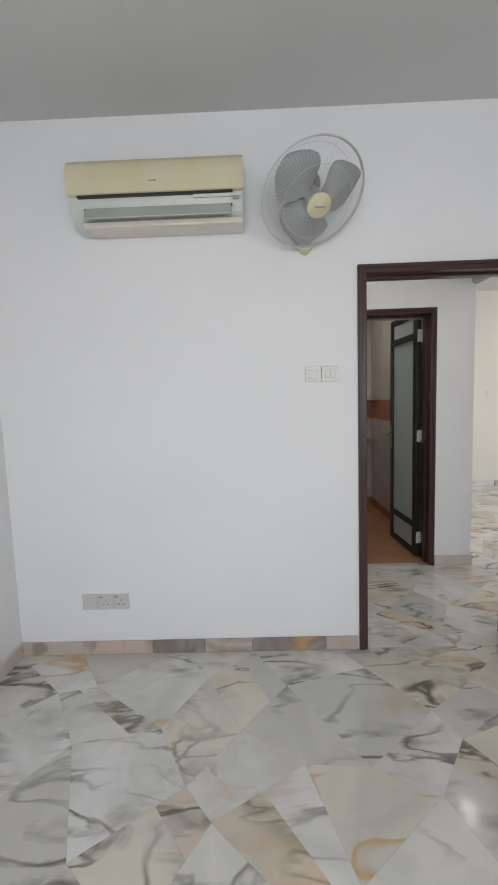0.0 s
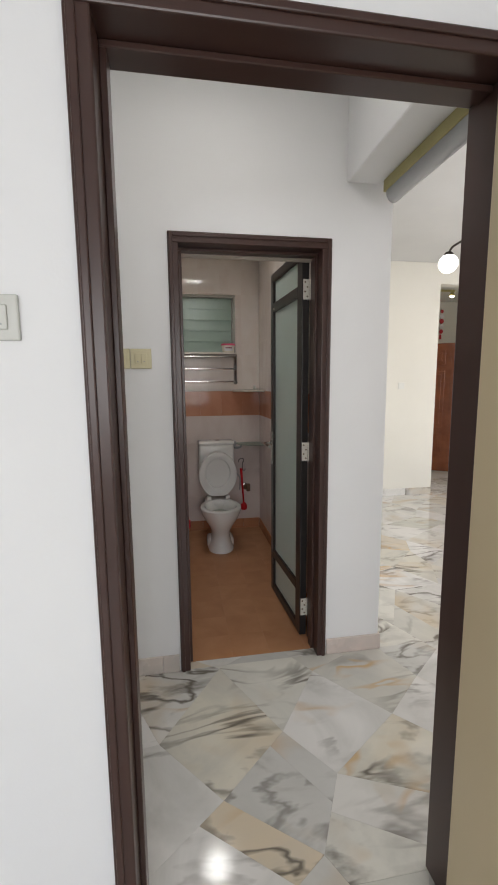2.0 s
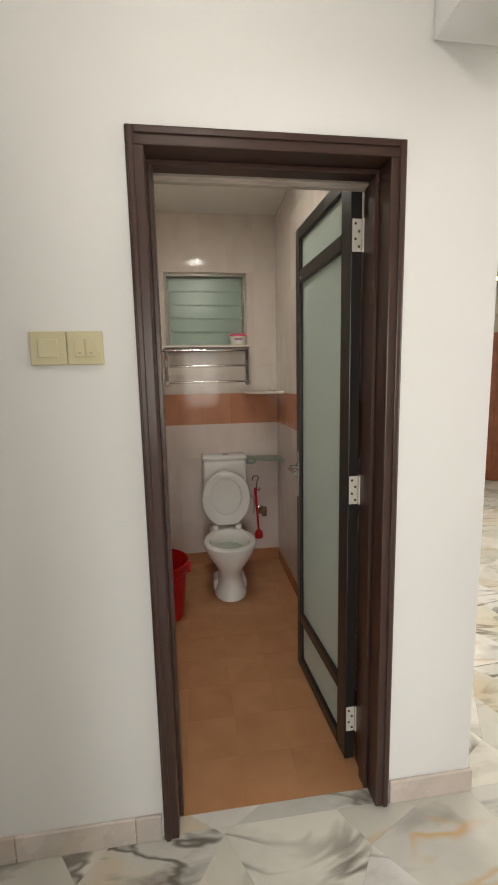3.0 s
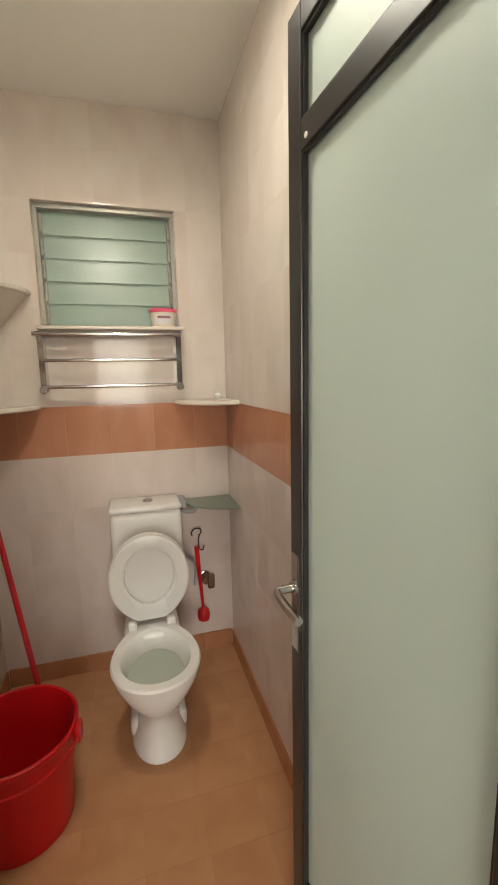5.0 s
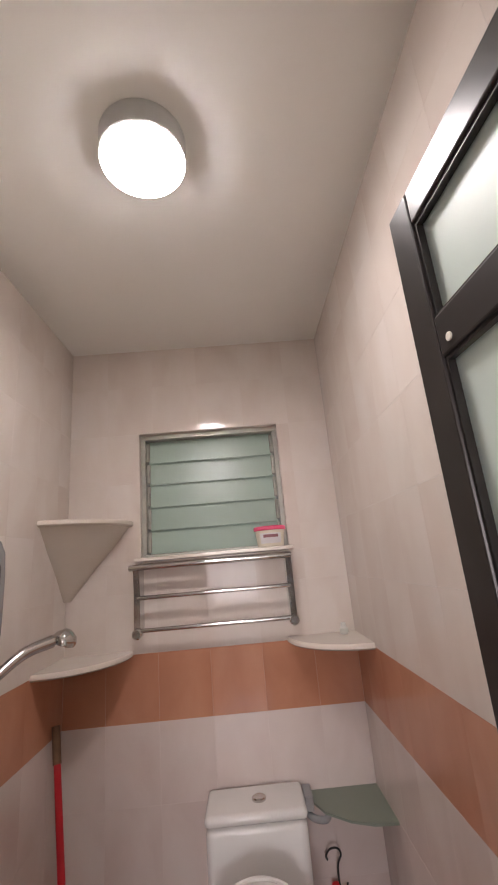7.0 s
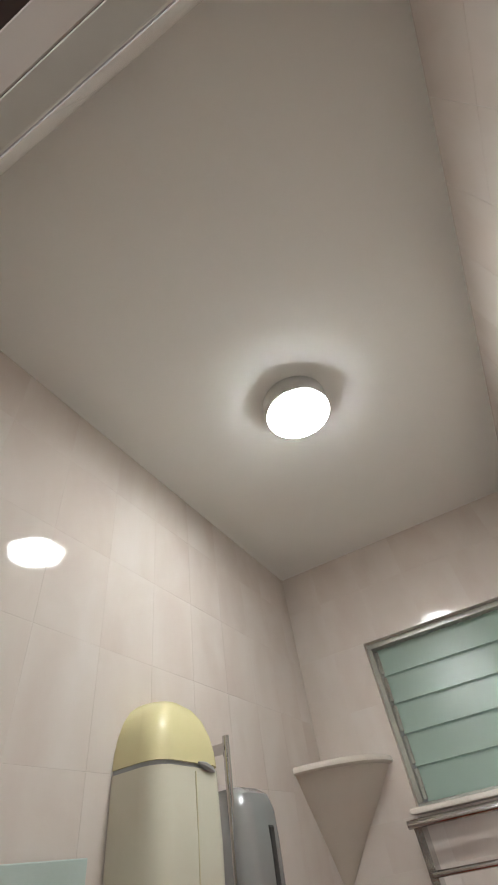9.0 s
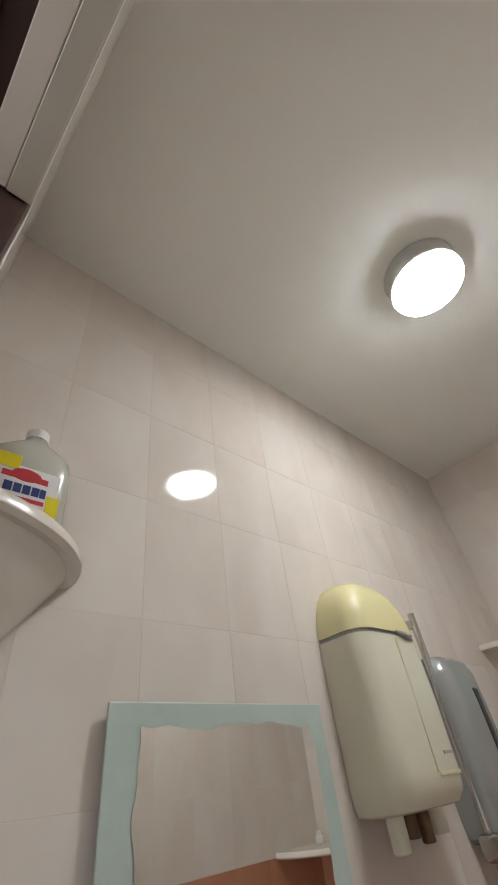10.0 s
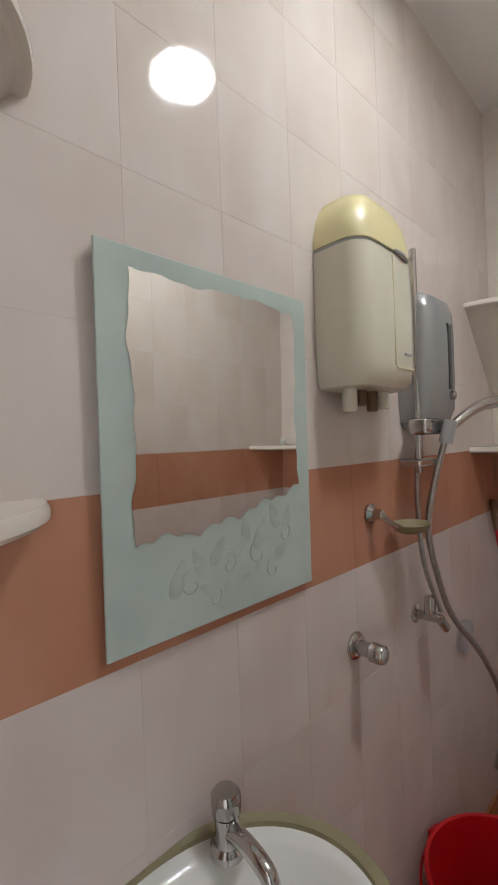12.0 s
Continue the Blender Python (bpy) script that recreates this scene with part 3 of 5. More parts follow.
door_frame("door_frame_bedroom", "dark brown painted wooden bedroom door frame", 1.127, 2.011, 2.104, YB - 0.018, YB2 + 0.012, 0.045, 2.655, 0.030)
door_frame("door_frame_bathroom", "dark brown painted wooden bathroom door frame", 1.268, 2.025, 2.10, YT - 0.015, YT2 - 0.001, 0.047, 3.80)


tagged(part("trim_lintel", box(1.317, 1.976, 3.871, 3.894, 2.042, 2.0525, 0.001, 1), M_TILE), "pale tiled strip under the door lintel", "trim", kind="structure")
tagged(part("trim_lintel_edge", box(1.317, 1.976, 3.8945, 3.9165, 2.040, 2.0525, 0.001, 1), M_SOFFIT), "brownish strip along the lintel edge", "trim", kind="structure")


def bedroom_door():
    d = thing("bedroom_door", "plain beige flush door standing open into the bedroom", "door")
    L, T = 0.805, 0.04
    part("leaf", box(0, L, 0, T, 0.008, 2.055, 0.003, 2), M_LEAF, d)
    for side in (0, 1):
        y, s = (T, 1) if side else (0.0, -1)
        k = part("knob", lathe([(0.033, 0), (0.033, 0.006), (0.028, 0.009), (0.012, 0.012), (0.011, 0.03), (0.024, 0.036), (0.029, 0.048), (0.027, 0.06), (0.018, 0.068), (0.0005, 0.07)], 28, Matrix.Translation((L - 0.065, y, 1.03)) @ Matrix.Rotation(radians(-90 * s), 4, "X")), M_CHROME, d, "round satin chrome knob", True)
        part("key_slot", box(L - 0.068, L - 0.062, y + s * 0.0695 - 0.002, y + s * 0.0695 + 0.002, 1.022, 1.038), M_DARK, k)
    d.matrix_basis = pose(1.953, 2.606, 0, 0, 0, -98)
    return d


bedroom_door()


def bathroom_door():
    d = thing("bathroom_door", "dark bronze aluminium door with frosted glass, open", "door")
    L, T, HT = 0.590, 0.038, 2.120
    st, hs = 0.052, 0.078
    for nm, b in (("stile", (0, hs, 0, T, 0.01, HT)), ("stile", (L - st, L, 0, T, 0.01, HT)), ("rail", (hs, L - st, 0, T, HT - 0.05, HT)), ("rail", (hs, L - st, 0, T, 1.885, 1.936)), ("rail", (hs, L - st, 0, T, 0.255, 0.305)), ("rail", (hs, L - st, 0, T, 0.01, 0.06))):
        part(nm, box(*b, 0.003, 2), M_ALU, d)
    for z0, z1 in ((0.06, 0.255), (0.305, 1.885), (1.936, HT - 0.05)):
        part("pane", box(hs - 0.004, L - st + 0.004, T / 2 - 0.003, T / 2 + 0.003, z0 - 0.004, z1 + 0.004), M_FROST, d)
        for s in (0.004, T - 0.012):
            bd = bmesh.new()
            add_box(bd, hs, hs + 0.004, s, s + 0.008, z0, z1)
            add_box(bd, L - st - 0.004, L - st, s, s + 0.008, z0, z1)
            add_box(bd, hs + 0.004, L - st - 0.004, s, s + 0.008, z0, z0 + 0.004)
            add_box(bd, hs + 0.004, L - st - 0.004, s, s + 0.008, z1 - 0.004, z1)
            part("glazing_bead", bd, M_ALU, d)
    for s, y in ((1, T), (-1, 0.0)):
        plate = part("lock_plate", box(L - 0.044, L - 0.012, y - 0.001 if s > 0 else y - 0.005, y + 0.005 if s > 0 else y + 0.001, 0.90, 1.12, 0.002, 1), M_CHROME, d, "polished chrome lock plate")
        pts = smooth_path([(L - 0.028, y, 1.045), (L - 0.028, y + s * 0.035, 1.045), (L - 0.034, y + s * 0.048, 1.044), (L - 0.075, y + s * 0.05, 1.04), (L - 0.135, y + s * 0.048, 1.036)], 22)
        part("lever", tube(pts, 0.009, 12), M_CHROME, plate, "chrome lever handle", True)
        part("rose", cyl((L - 0.028, y, 1.045), (0, s, 0), 0.016, 0.012, 20, 0.002), M_CHROME, plate, "", True)
    part("screw", cyl((L - 0.075, T, 1.90), (0, 1, 0), 0.005, 0.002, 12), M_STEEL, d)
    # hinges between leaf and frame
    for z in (1.86, 1.02, 0.13):
        h = part("hinge", box(-0.0025, 0.0, 0.002, 0.034, z, z + 0.1, 0.0008, 1), M_STEEL, d, "pale steel butt hinge")
        part("knuckle", cyl((-0.004, -0.004, z), (0, 0, 1), 0.005, 0.1, 12), M_STEEL, h, "", True)
        for k in range(4):
            part("screw", cyl((-0.0025, 0.012 + 0.012 * (k % 2), z + 0.015 + 0.0235 * k), (-1, 0, 0), 0.0045, 0.0012, 10), M_RUST, h)
    d.matrix_basis = pose(1.974, 3.917, 0, 0, 0, 93.4)
    return d


bathroom_door()


def louvre_window():
    w = thing("window_1", "louvred window with frosted green glass blades", "window", kind="structure")
    x0, x1, z0, z1 = 1.233, 1.847, 1.732, 2.267
    fr = bmesh.new()
    add_box(fr, x0, x1, 5.85, 5.95, z1 - 0.022, z1, 0.002, 1)
    add_box(fr, x0, x1, 5.85, 5.95, z0 - 0.004, z0 + 0.012, 0.002, 1)
    add_box(fr, x0, x0 + 0.02, 5.85, 5.95, z0 + 0.012, z1 - 0.022, 0.002, 1)
    add_box(fr, x1 - 0.02, x1, 5.85, 5.95, z0 + 0.012, z1 - 0.022, 0.002, 1)
    part("window_frame", fr, M_WFRAME, w, "weathered grey aluminium frame")
    n = 5
    step = (z1 - z0 - 0.036) / n
    for i in range(n):
        zc = z0 + 0.012 + (i + 0.5) * step
        m = Matrix.Translation(((x0 + x1) / 2, 5.885, zc)) @ Matrix.Rotation(radians(-7), 4, "X")
        part("pane", box(x0 - 1.54 + 0.03, x1 - 1.54 - 0.03, -0.002, 0.002, -step * 0.53, step * 0.53, 0.0008, 1, m), M_LOUVRE, w)
        for xa in (x0 + 0.020, x1 - 0.034):
            cl = bmesh.new()
            mm = Matrix.Translation((xa, 5.885, zc)) @ Matrix.Rotation(radians(-7), 4, "X")
            add_box(cl, 0, 0.014, -0.009, 0.009, -step * 0.44, step * 0.44, 0.002, 1, mm)
            add_box(cl, 0.002, 0.012, -0.012, 0.0, -0.012, 0.012, 0.002, 1, mm)
            part("clip", cl, M_WFRAME, w)
    part("window_sill", box(1.222, 1.86, 5.745, 5.85, 1.716, 1.731, 0.004, 2), M_CREAMCER, w, "cream sill ledge")
    return w


louvre_window()


def plain_window(name, label, along_x, a0, a1, z0, z1, at):
    w = thing(name, label, "window", kind="structure")
    fr = bmesh.new()
    q = 0.05
    mid = (a0 + a1) / 2
    for b in ((a0, a1, z0, z0 + q), (a0, a1, z1 - q, z1), (a0, a0 + q, z0 + q, z1 - q), (a1 - q, a1, z0 + q, z1 - q), (mid - q / 2, mid + q / 2, z0 + q, z1 - q)):
        if along_x:
            add_box(fr, b[0], b[1], at, at + 0.05, b[2], b[3])
        else:
            add_box(fr, at, at + 0.05, b[0], b[1], b[2], b[3])
    part("window_frame", fr, M_STEEL, w)
    return w


plain_window("window_2", "wide aluminium framed bedroom window", True, -0.4, 2.2, 0.85, 2.35, -1.85)
# the next two windows are additions out of view, round the fill lamps
plain_window("window_3", "unseen wide aluminium framed window added for living room light", False, 3.0, 6.4, 0.5, 2.5, 7.06)
plain_window("window_4", "unseen wide aluminium framed window added for pillar light", True, 3.6, 6.4, 0.5, 2.4, 2.62)


# ---- lamps ----
def ceiling_lamp(x, y, z, label, material):
    lamp = thing("ceiling_lamp", label, "lamp", "round ceiling lamps")
    m = Matrix.Translation((x, y, 0))
    part("rim", lathe([(0.099, z), (0.102, z - 0.004), (0.102, z - 0.064), (0.0985, z - 0.067)], 48, m, cap1=False), M_WIRE, lamp, "grey metal rim", True)
    part("diffuser", lathe([(0.0983, z - 0.063), (0.0983, z - 0.070), (0.094, z - 0.0735), (0.08, z - 0.076), (0.04, z - 0.0775), (0.0005, z - 0.078)], 48, m, cap0=False), material, lamp, "glowing white diffuser", True)
    return lamp


ceiling_lamp(1.496, 4.802, HB, "round white bathroom ceiling lamp with grey rim, lit", M_LAMP)
# added lamp, out of view, that fills the lobby with even light
ceiling_lamp(1.45, 3.02, H, "unseen round ceiling lamp with grey rim added to brighten the lobby, lit", M_LAMP_DIM)
ceiling_lamp(2.56, 4.24, H, "round white living room ceiling lamp with grey rim, lit", M_LAMP_DIM)


# ---- bedroom things ----
def air_conditioner():
    a = thing("air_conditioner", "yellowed cream split air conditioner on the bedroom wall", "air conditioner")
    x0, x1 = -0.285, 0.553
    def shell(prof, xa, xb, r=0.012):
        pts = [Vector((0, y, z)) for y, z in prof]
        c = sum(pts, Vector()) / len(pts)
        inner = [c + (p - c) * 0.94 for p in pts]
        bm = bmesh.new()
        return rings(bm, [[p + Vector((xa, 0, 0)) for p in inner], [p + Vector((xa + r, 0, 0)) for p in pts], [p + Vector((xb - r, 0, 0)) for p in pts], [p + Vector((xb, 0, 0)) for p in inner]])
    part("body", shell([(2.597, 2.29), (2.597, 2.565), (2.45, 2.567), (2.425, 2.545), (2.425, 2.40), (2.45, 2.335), (2.51, 2.292), (2.56, 2.288)], x0 + 0.004, x1 - 0.004), M_PALE, a, "pale grey lower body", True)
    arc = [(2.44, 2.576), (2.423, 2.57), (2.41, 2.55), (2.402, 2.51), (2.401, 2.46), (2.405, 2.42), (2.412, 2.414), (2.425, 2.414), (2.425, 2.55)]
    part("front_panel", shell(arc, x0, x1), M_PLASTIC_C, a, "yellowed cream front panel", True)
    part("top_cover", box(x0, x1, 2.43, 2.597, 2.566, 2.578, 0.004, 2), M_PLASTIC_C, a)
    # dark block in place of the shade inside the panel gap
    part("panel_gap_shade", box(x0 + 0.05, x1 - 0.05, 2.403, 2.43, 2.404, 2.412), M_DARK, a)
    ch = part("chrome_strip", box(x1 - 0.24, x1 - 0.012, 2.412, 2.425, 2.388, 2.403, 0.003, 1), M_PLASTIC_W, a, "clear display strip")
    part("display", box(x1 - 0.05, x1 - 0.02, 2.410, 2.414, 2.374, 2.388), M_GREY, ch)
    tilt = Matrix.Translation((0, 2.437, 2.345)) @ Matrix.Rotation(radians(-32), 4, "X")
    # dark block in place of the shade inside the air outlet
    part("outlet_slot_shade", box(x0 + 0.07, x1 - 0.055, -0.010, 0.012, 0.010, 0.034, 0, 1, tilt), M_DARK, a)
    part("louvre_flap", box(x0 + 0.075, x1 - 0.06, -0.012, -0.004, -0.052, 0.016, 0.002, 1, tilt), M_FLAP, a, "grey green air flap")
    part("base_lip", box(x0 + 0.055, x1 - 0.004, 2.452, 2.592, 2.282, 2.312, 0.008, 3), M_CREAMCER, a, "greyish cream lower edge", True)
    part("nameplate", box(0.11, 0.145, 2.3995, 2.402, 2.462, 2.468), M_GREY, a)
    return a


air_conditioner()


def wall_fan():
    f = thing("wall_fan", "grey oscillating wall fan with a round wire guard", "fan")
    c = Vector((0.871, 2.36, 2.345))
    n = Vector((0.22, -0.64, -0.76)).normalized()
    q = n.to_track_quat("Z", "Y").to_matrix().to_4x4()
    M = Matrix.Translation(c) @ q
    R = 0.242
    front = [(0.052, 0.085), (0.10, 0.082), (0.16, 0.066), (0.21, 0.035), (R, 0.0)]
    back = [(0.07, -0.095), (0.14, -0.085), (0.20, -0.05), (R - 0.004, -0.006)]
    for nm, prof, count in (("front_guard", front, 84), ("back_guard", back, 72)):
        bm = bmesh.new()
        for k in range(count):
            a = 2 * math.pi * k / count
            add_tube(bm, [(r * math.cos(a + 0.25 * (R - r)), r * math.sin(a + 0.25 * (R - r)), z) for r, z in prof], 0.00055, 4)
        for r, z in (prof[0], prof[2], prof[-1]):
            add_tube(bm, [(r * math.cos(2 * math.pi * i / 60), r * math.sin(2 * math.pi * i / 60), z) for i in range(61)], 0.0012 if r < R - 0.01 else 0.0036, 6)
        bm.transform(M)
        tagged(part(nm, bm, M_WIRE, f, "fine grey wire guard", True), kind="stuff")
    part("cap", lathe([(0.05, 0.07), (0.056, 0.08), (0.055, 0.09), (0.045, 0.097), (0.0005, 0.1)], 36, M), M_PLASTIC_C, f, "cream round cap", True)
    part("badge", box(-0.022, 0.022, -0.003, 0.003, 0.0985, 0.1015, 0, 1, M @ Matrix.Rotation(radians(8), 4, "Z")), M_GREY, f)
    part("hub", lathe([(0.035, -0.03), (0.04, 0.0), (0.035, 0.045), (0.02, 0.055), (0.0005, 0.056)], 28, M), M_GREY, f, "", True)
    for b in range(3):
        a0 = radians(18 + 120 * b)
        bm = bmesh.new()
        rows = []
        for i in range(13):
            u = i / 12
            r = 0.035 + u * 0.19
            half = 0.98 * math.sin(math.pi * min(1, 0.18 + 0.62 * u)) * (1 - max(0, u - 0.78) * 2.6)
            row = []
            for k in range(9):
                w = k / 8 * 2 - 1
                a = a0 + w * half * (0.9 if w > 0 else 1.0) + 0.25 * u
                row.append(((r - 0.012 * w * w) * math.cos(a), (r - 0.012 * w * w) * math.sin(a), 0.022 * w + 0.008 * math.cos(3 * w)))
            rows.append(row)
        top = [[Vector(p) + Vector((0, 0, 0.0022)) for p in row] for row in rows]
        loops = [list(map(Vector, lo)) + hi[::-1] for lo, hi in zip(rows, top)]
        rings(bm, loops)
        bm.transform(M)
        part("blade", bm, M_BLADE, f, "smoky grey blade", True)
    part("motor", lathe([(0.03, -0.19), (0.055, -0.18), (0.066, -0.14), (0.068, -0.10), (0.05, -0.085)], 32, M), M_GREY, f, "", True)
    part("neck", tube(smooth_path([M @ Vector((0, 0, -0.13)), (0.86, 2.50, 2.33), (0.857, 2.545, 2.25), (0.857, 2.552, 2.22)], 14), 0.024, 14), M_DARK, f, "dark swivel neck", True)
    lp = []
    for y, k in ((2.598, 1.0), (2.555, 0.97), (2.545, 0.86)):
        lp.append([Vector((0.857 + 0.041 * k * math.cos(2 * math.pi * i / 32), y, 2.215 + 0.052 * k * math.sin(2 * math.pi * i / 32))) for i in range(32)])
    part("base", rings(bmesh.new(), lp), M_PLASTIC_C, f, "cream oval wall base", True)
    part("socket", lathe([(0.026, 0), (0.026, 0.004), (0.0005, 0.005)], 24, Matrix.Translation((0.857, 2.546, 2.222)) @ Matrix.Rotation(radians(90), 4, "X")), M_DARK, f)
    return f


wall_fan()


def plate_row(name, label, category, x0, z0, w, h, y, cells, material):
    """Wall plates side by side on a wall that faces -y. cells: kind of each plate."""
    t = thing(name, label, category)
    cw = w / len(cells)
    for i, kind in enumerate(cells):
        a = x0 + i * cw
        p = part("plate", box(a + 0.0008, a + cw - 0.0008, y - 0.009, y + 0.001, z0, z0 + h, 0.003, 2), material, t)
        cx, cz = a + cw / 2, z0 + h / 2
        if kind == "rocker":
            part("rocker", box(cx - cw * 0.27, cx + cw * 0.27, y - 0.013, y - 0.008, cz - h * 0.27, cz + h * 0.27, 0.002, 2), material, p)
        elif kind == "double":
            for s in (-1, 1):
                part("rocker", box(cx + s * cw * 0.15 - cw * 0.135, cx + s * cw * 0.15 + cw * 0.135, y - 0.013, y - 0.008, cz - h * 0.27, cz + h * 0.27, 0.002, 2), material, p)
                part("marker", box(cx + s * cw * 0.15 - 0.003, cx + s * cw * 0.15 + 0.003, y - 0.0137, y - 0.0125, cz - h * 0.17, cz - h * 0.13), M_GREY, p)
        elif kind == "socket":
            for dx, dz, ww, hh in ((0.0, 0.12, 0.004, 0.009), (-0.14, -0.16, 0.010, 0.0045), (0.14, -0.16, 0.010, 0.0045)):
                part("pin_hole", box(cx + dx * cw - ww / 2, cx + dx * cw + ww / 2, y - 0.0096, y - 0.0075, cz + dz * h - hh / 2, cz + dz * h + hh / 2), M_DARK, p)
            part("rocker", box(cx - cw * 0.40, cx - cw * 0.16, y - 0.012, y - 0.008, cz + h * 0.26, cz + h * 0.42, 0.0015, 1), M_GREY, p)
        else:
            part("blank_cap", cyl((cx, y - 0.008, cz), (0, -1, 0), 0.008, 0.003, 16, 0.001), material, p)
    return t


plate_row("light_switch", "pair of glossy white switch plates beside the bedroom door", "switch", 0.846, 1.512, 0.176, 0.08, YB, ("rocker", "double"), M_PLATE)
plate_row("wall_socket", "row of white socket plates low on the wall", "socket", -0.442, 0.268, 0.269, 0.09, YB, ("blank", "socket", "socket"), M_PLATE)
plate_row("light_switch", "pair of yellowed switch plates beside the bathroom door", "switch", 0.994, 1.506, 0.188, 0.088, YT, ("rocker", "double"), M_PLASTIC_C)


# ---- lobby and living room things ----
def batten_lamp():
    b = thing("batten_lamp", "olive fluorescent batten lamp under the beam, unlit", "lamp")
    part("housing", box(2.252, 2.335, 2.76, 3.70, 2.300, 2.3515, 0.004, 2), M_OLIVE, b, "olive painted housing")
    loops = []
    for y, k in ((2.775, 0.85), (2.785, 1.0), (3.680, 1.0), (3.692, 0.85)):
        loops.append([Vector((2.294 + 0.036 * k * math.cos(a), y, 2.300 + 0.052 * k * math.sin(a))) for a in [math.pi + math.pi * i / 16 for i in range(17)]])
    part("diffuser", rings(bmesh.new(), loops), M_DIFF, b, "clear ribbed diffuser", True)
    part("tube", tube([(2.294, 2.80, 2.283), (2.294, 3.67, 2.283)], 0.012, 14), M_PLASTIC_W, b, "white tube", True)
    return b


batten_lamp()


def chandelier():
    c = thing("chandelier", "black iron ceiling light with white glass globes, lit", "lamp")
    x, y = 4.06, 5.3
    part("canopy", box(x - 0.22, x + 0.22, y - 0.05, y + 0.05, H - 0.05, H - 0.001, 0.01, 2), M_IRON, c)
    part("stem", tube([(x, y, H - 0.05), (x, y, 2.66)], 0.014, 12), M_IRON, c, "", True)
    for k in range(5):
        a = radians(142 + 72 * k)
        d = Vector((math.cos(a), math.sin(a), 0))
        o = Vector((x, y, 0))
        arm = part("arm", tube(smooth_path([o + Vector((0, 0, 2.68)), o + d * 0.14 + Vector((0, 0, 2.73)), o + d * 0.28 + Vector((0, 0, 2.68)), o + d * 0.32 + Vector((0, 0, 2.62))], 16), 0.010, 8), M_IRON, c, "", True)
        g = o + d * 0.32 + Vector((0, 0, 2.53))
        part("cup", lathe([(0.03, 0.10), (0.045, 0.08), (0.05, 0.07)], 20, Matrix.Translation(g)), M_IRON, arm, "", True)
        part("globe", lathe([(0.085 * math.sin(math.pi * i / 14) + 0.0005, 0.085 * math.cos(math.pi * i / 14)) for i in range(15)], 28, Matrix.Translation(g)), M_GLOBE, arm, "glowing white glass globe", True)
    return c


chandelier()


def entrance_door():
    d = thing("entrance_door", "varnished red-brown panelled wooden entrance door, ajar", "door")
    W = 0.95
    part("leaf", box(0, W, 0, 0.045, 0.01, 2.05, 0.004, 2), M_WOOD, d)
    for x0, x1, z0, z1 in ((0.10, 0.43, 0.15, 0.62), (0.52, 0.85, 0.15, 0.62), (0.10, 0.43, 0.72, 1.62), (0.52, 0.85, 0.72, 1.62), (0.10, 0.43, 1.72, 1.95), (0.52, 0.85, 1.72, 1.95)):
        for y in (-0.008, 0.045):
            p = part("panel", box(x0, x1, y, y + 0.008, z0, z1, 0.006, 2), M_WOOD, d)
            part("panel_field", box(x0 + 0.05, x1 - 0.05, y - 0.006, y + 0.014, z0 + 0.05, z1 - 0.05, 0.005, 2), M_WOOD, p)
    part("handle", tube(smooth_path([(0.87, -0.001, 1.05), (0.87, -0.05, 1.05), (0.85, -0.055, 1.05), (0.76, -0.055, 1.05)], 16), 0.010, 10), M_CHROME, d, "brass coloured lever", True)
    part("lock", box(0.85, 0.89, -0.006, 0.0, 0.86, 1.0, 0.002, 1), M_CHROME, d)
    d.matrix_basis = pose(5.12, 8.15, 0, 0, 0, -38)
    return d


entrance_door()
tagged(part("trim_foyer", box(4.36, 6.995, 8.875, 8.899, 2.44, 2.47, 0.004, 2), M_CREAMWALL), "cream painted ledge over the entrance", "trim", kind="structure")


def foyer_lamp():
    f = thing("foyer_lamp", "small brass ceiling spotlight bar glowing warm", "lamp")
    part("bar", box(5.30, 5.62, 7.97, 8.01, H - 0.03, H - 0.001, 0.006, 2), M_OLIVE, f, "brass coloured bar")
    for x in (5.34, 5.58):
        spot = part("spot", lathe([(0.018, 0.06), (0.030, 0.045), (0.036, 0.0), (0.033, -0.002)], 20, Matrix.Translation((x, 7.99, H - 0.09)), cap1=False), M_OLIVE, f, "brass coloured cup", True)
        part("bulb", lathe([(0.030, 0.004), (0.026, -0.012), (0.012, -0.022), (0.0005, -0.024)], 20, Matrix.Translation((x, 7.99, H - 0.09))), M_WARM, spot, "glowing warm bulb", True)


def hanging_ornament():
    o = thing("hanging_ornament", "red and white beaded ornament hanging on the wall", "ornament")
    part("cord", tube([(6.0, 8.893, 2.76), (6.0, 8.892, 2.27)], 0.004, 6), M_RUST, o, "", True)
    for k, (z, r, mm) in enumerate(((2.70, 0.030, M_LRED), (2.62, 0.038, M_PAPER), (2.53, 0.042, M_LRED), (2.44, 0.040, M_PAPER), (2.35, 0.036, M_LRED))):
        part("bead", lathe([(0.006, -r * 1.1), (r * 0.8, -r * 0.6), (r, 0.0), (r * 0.8, r * 0.6), (0.006, r * 1.1)], 16, Matrix.Translation((6.0, 8.856, z)), sy=0.8), mm, o, "", True)
    part("tassel", lathe([(0.008, 2.30), (0.016, 2.29), (0.02, 2.22), (0.018, 2.215)], 14, Matrix.Translation((6.0, 8.875, 0))), M_LRED, o, "red tassel", True)


foyer_lamp()
hanging_ornament()
tagged(part("wall_plate", box(3.99, 4.07, 6.64, 6.652, 1.36, 1.44, 0.003, 2), M_PLASTIC_W), "small white switch plate on the living room wall", "switch")


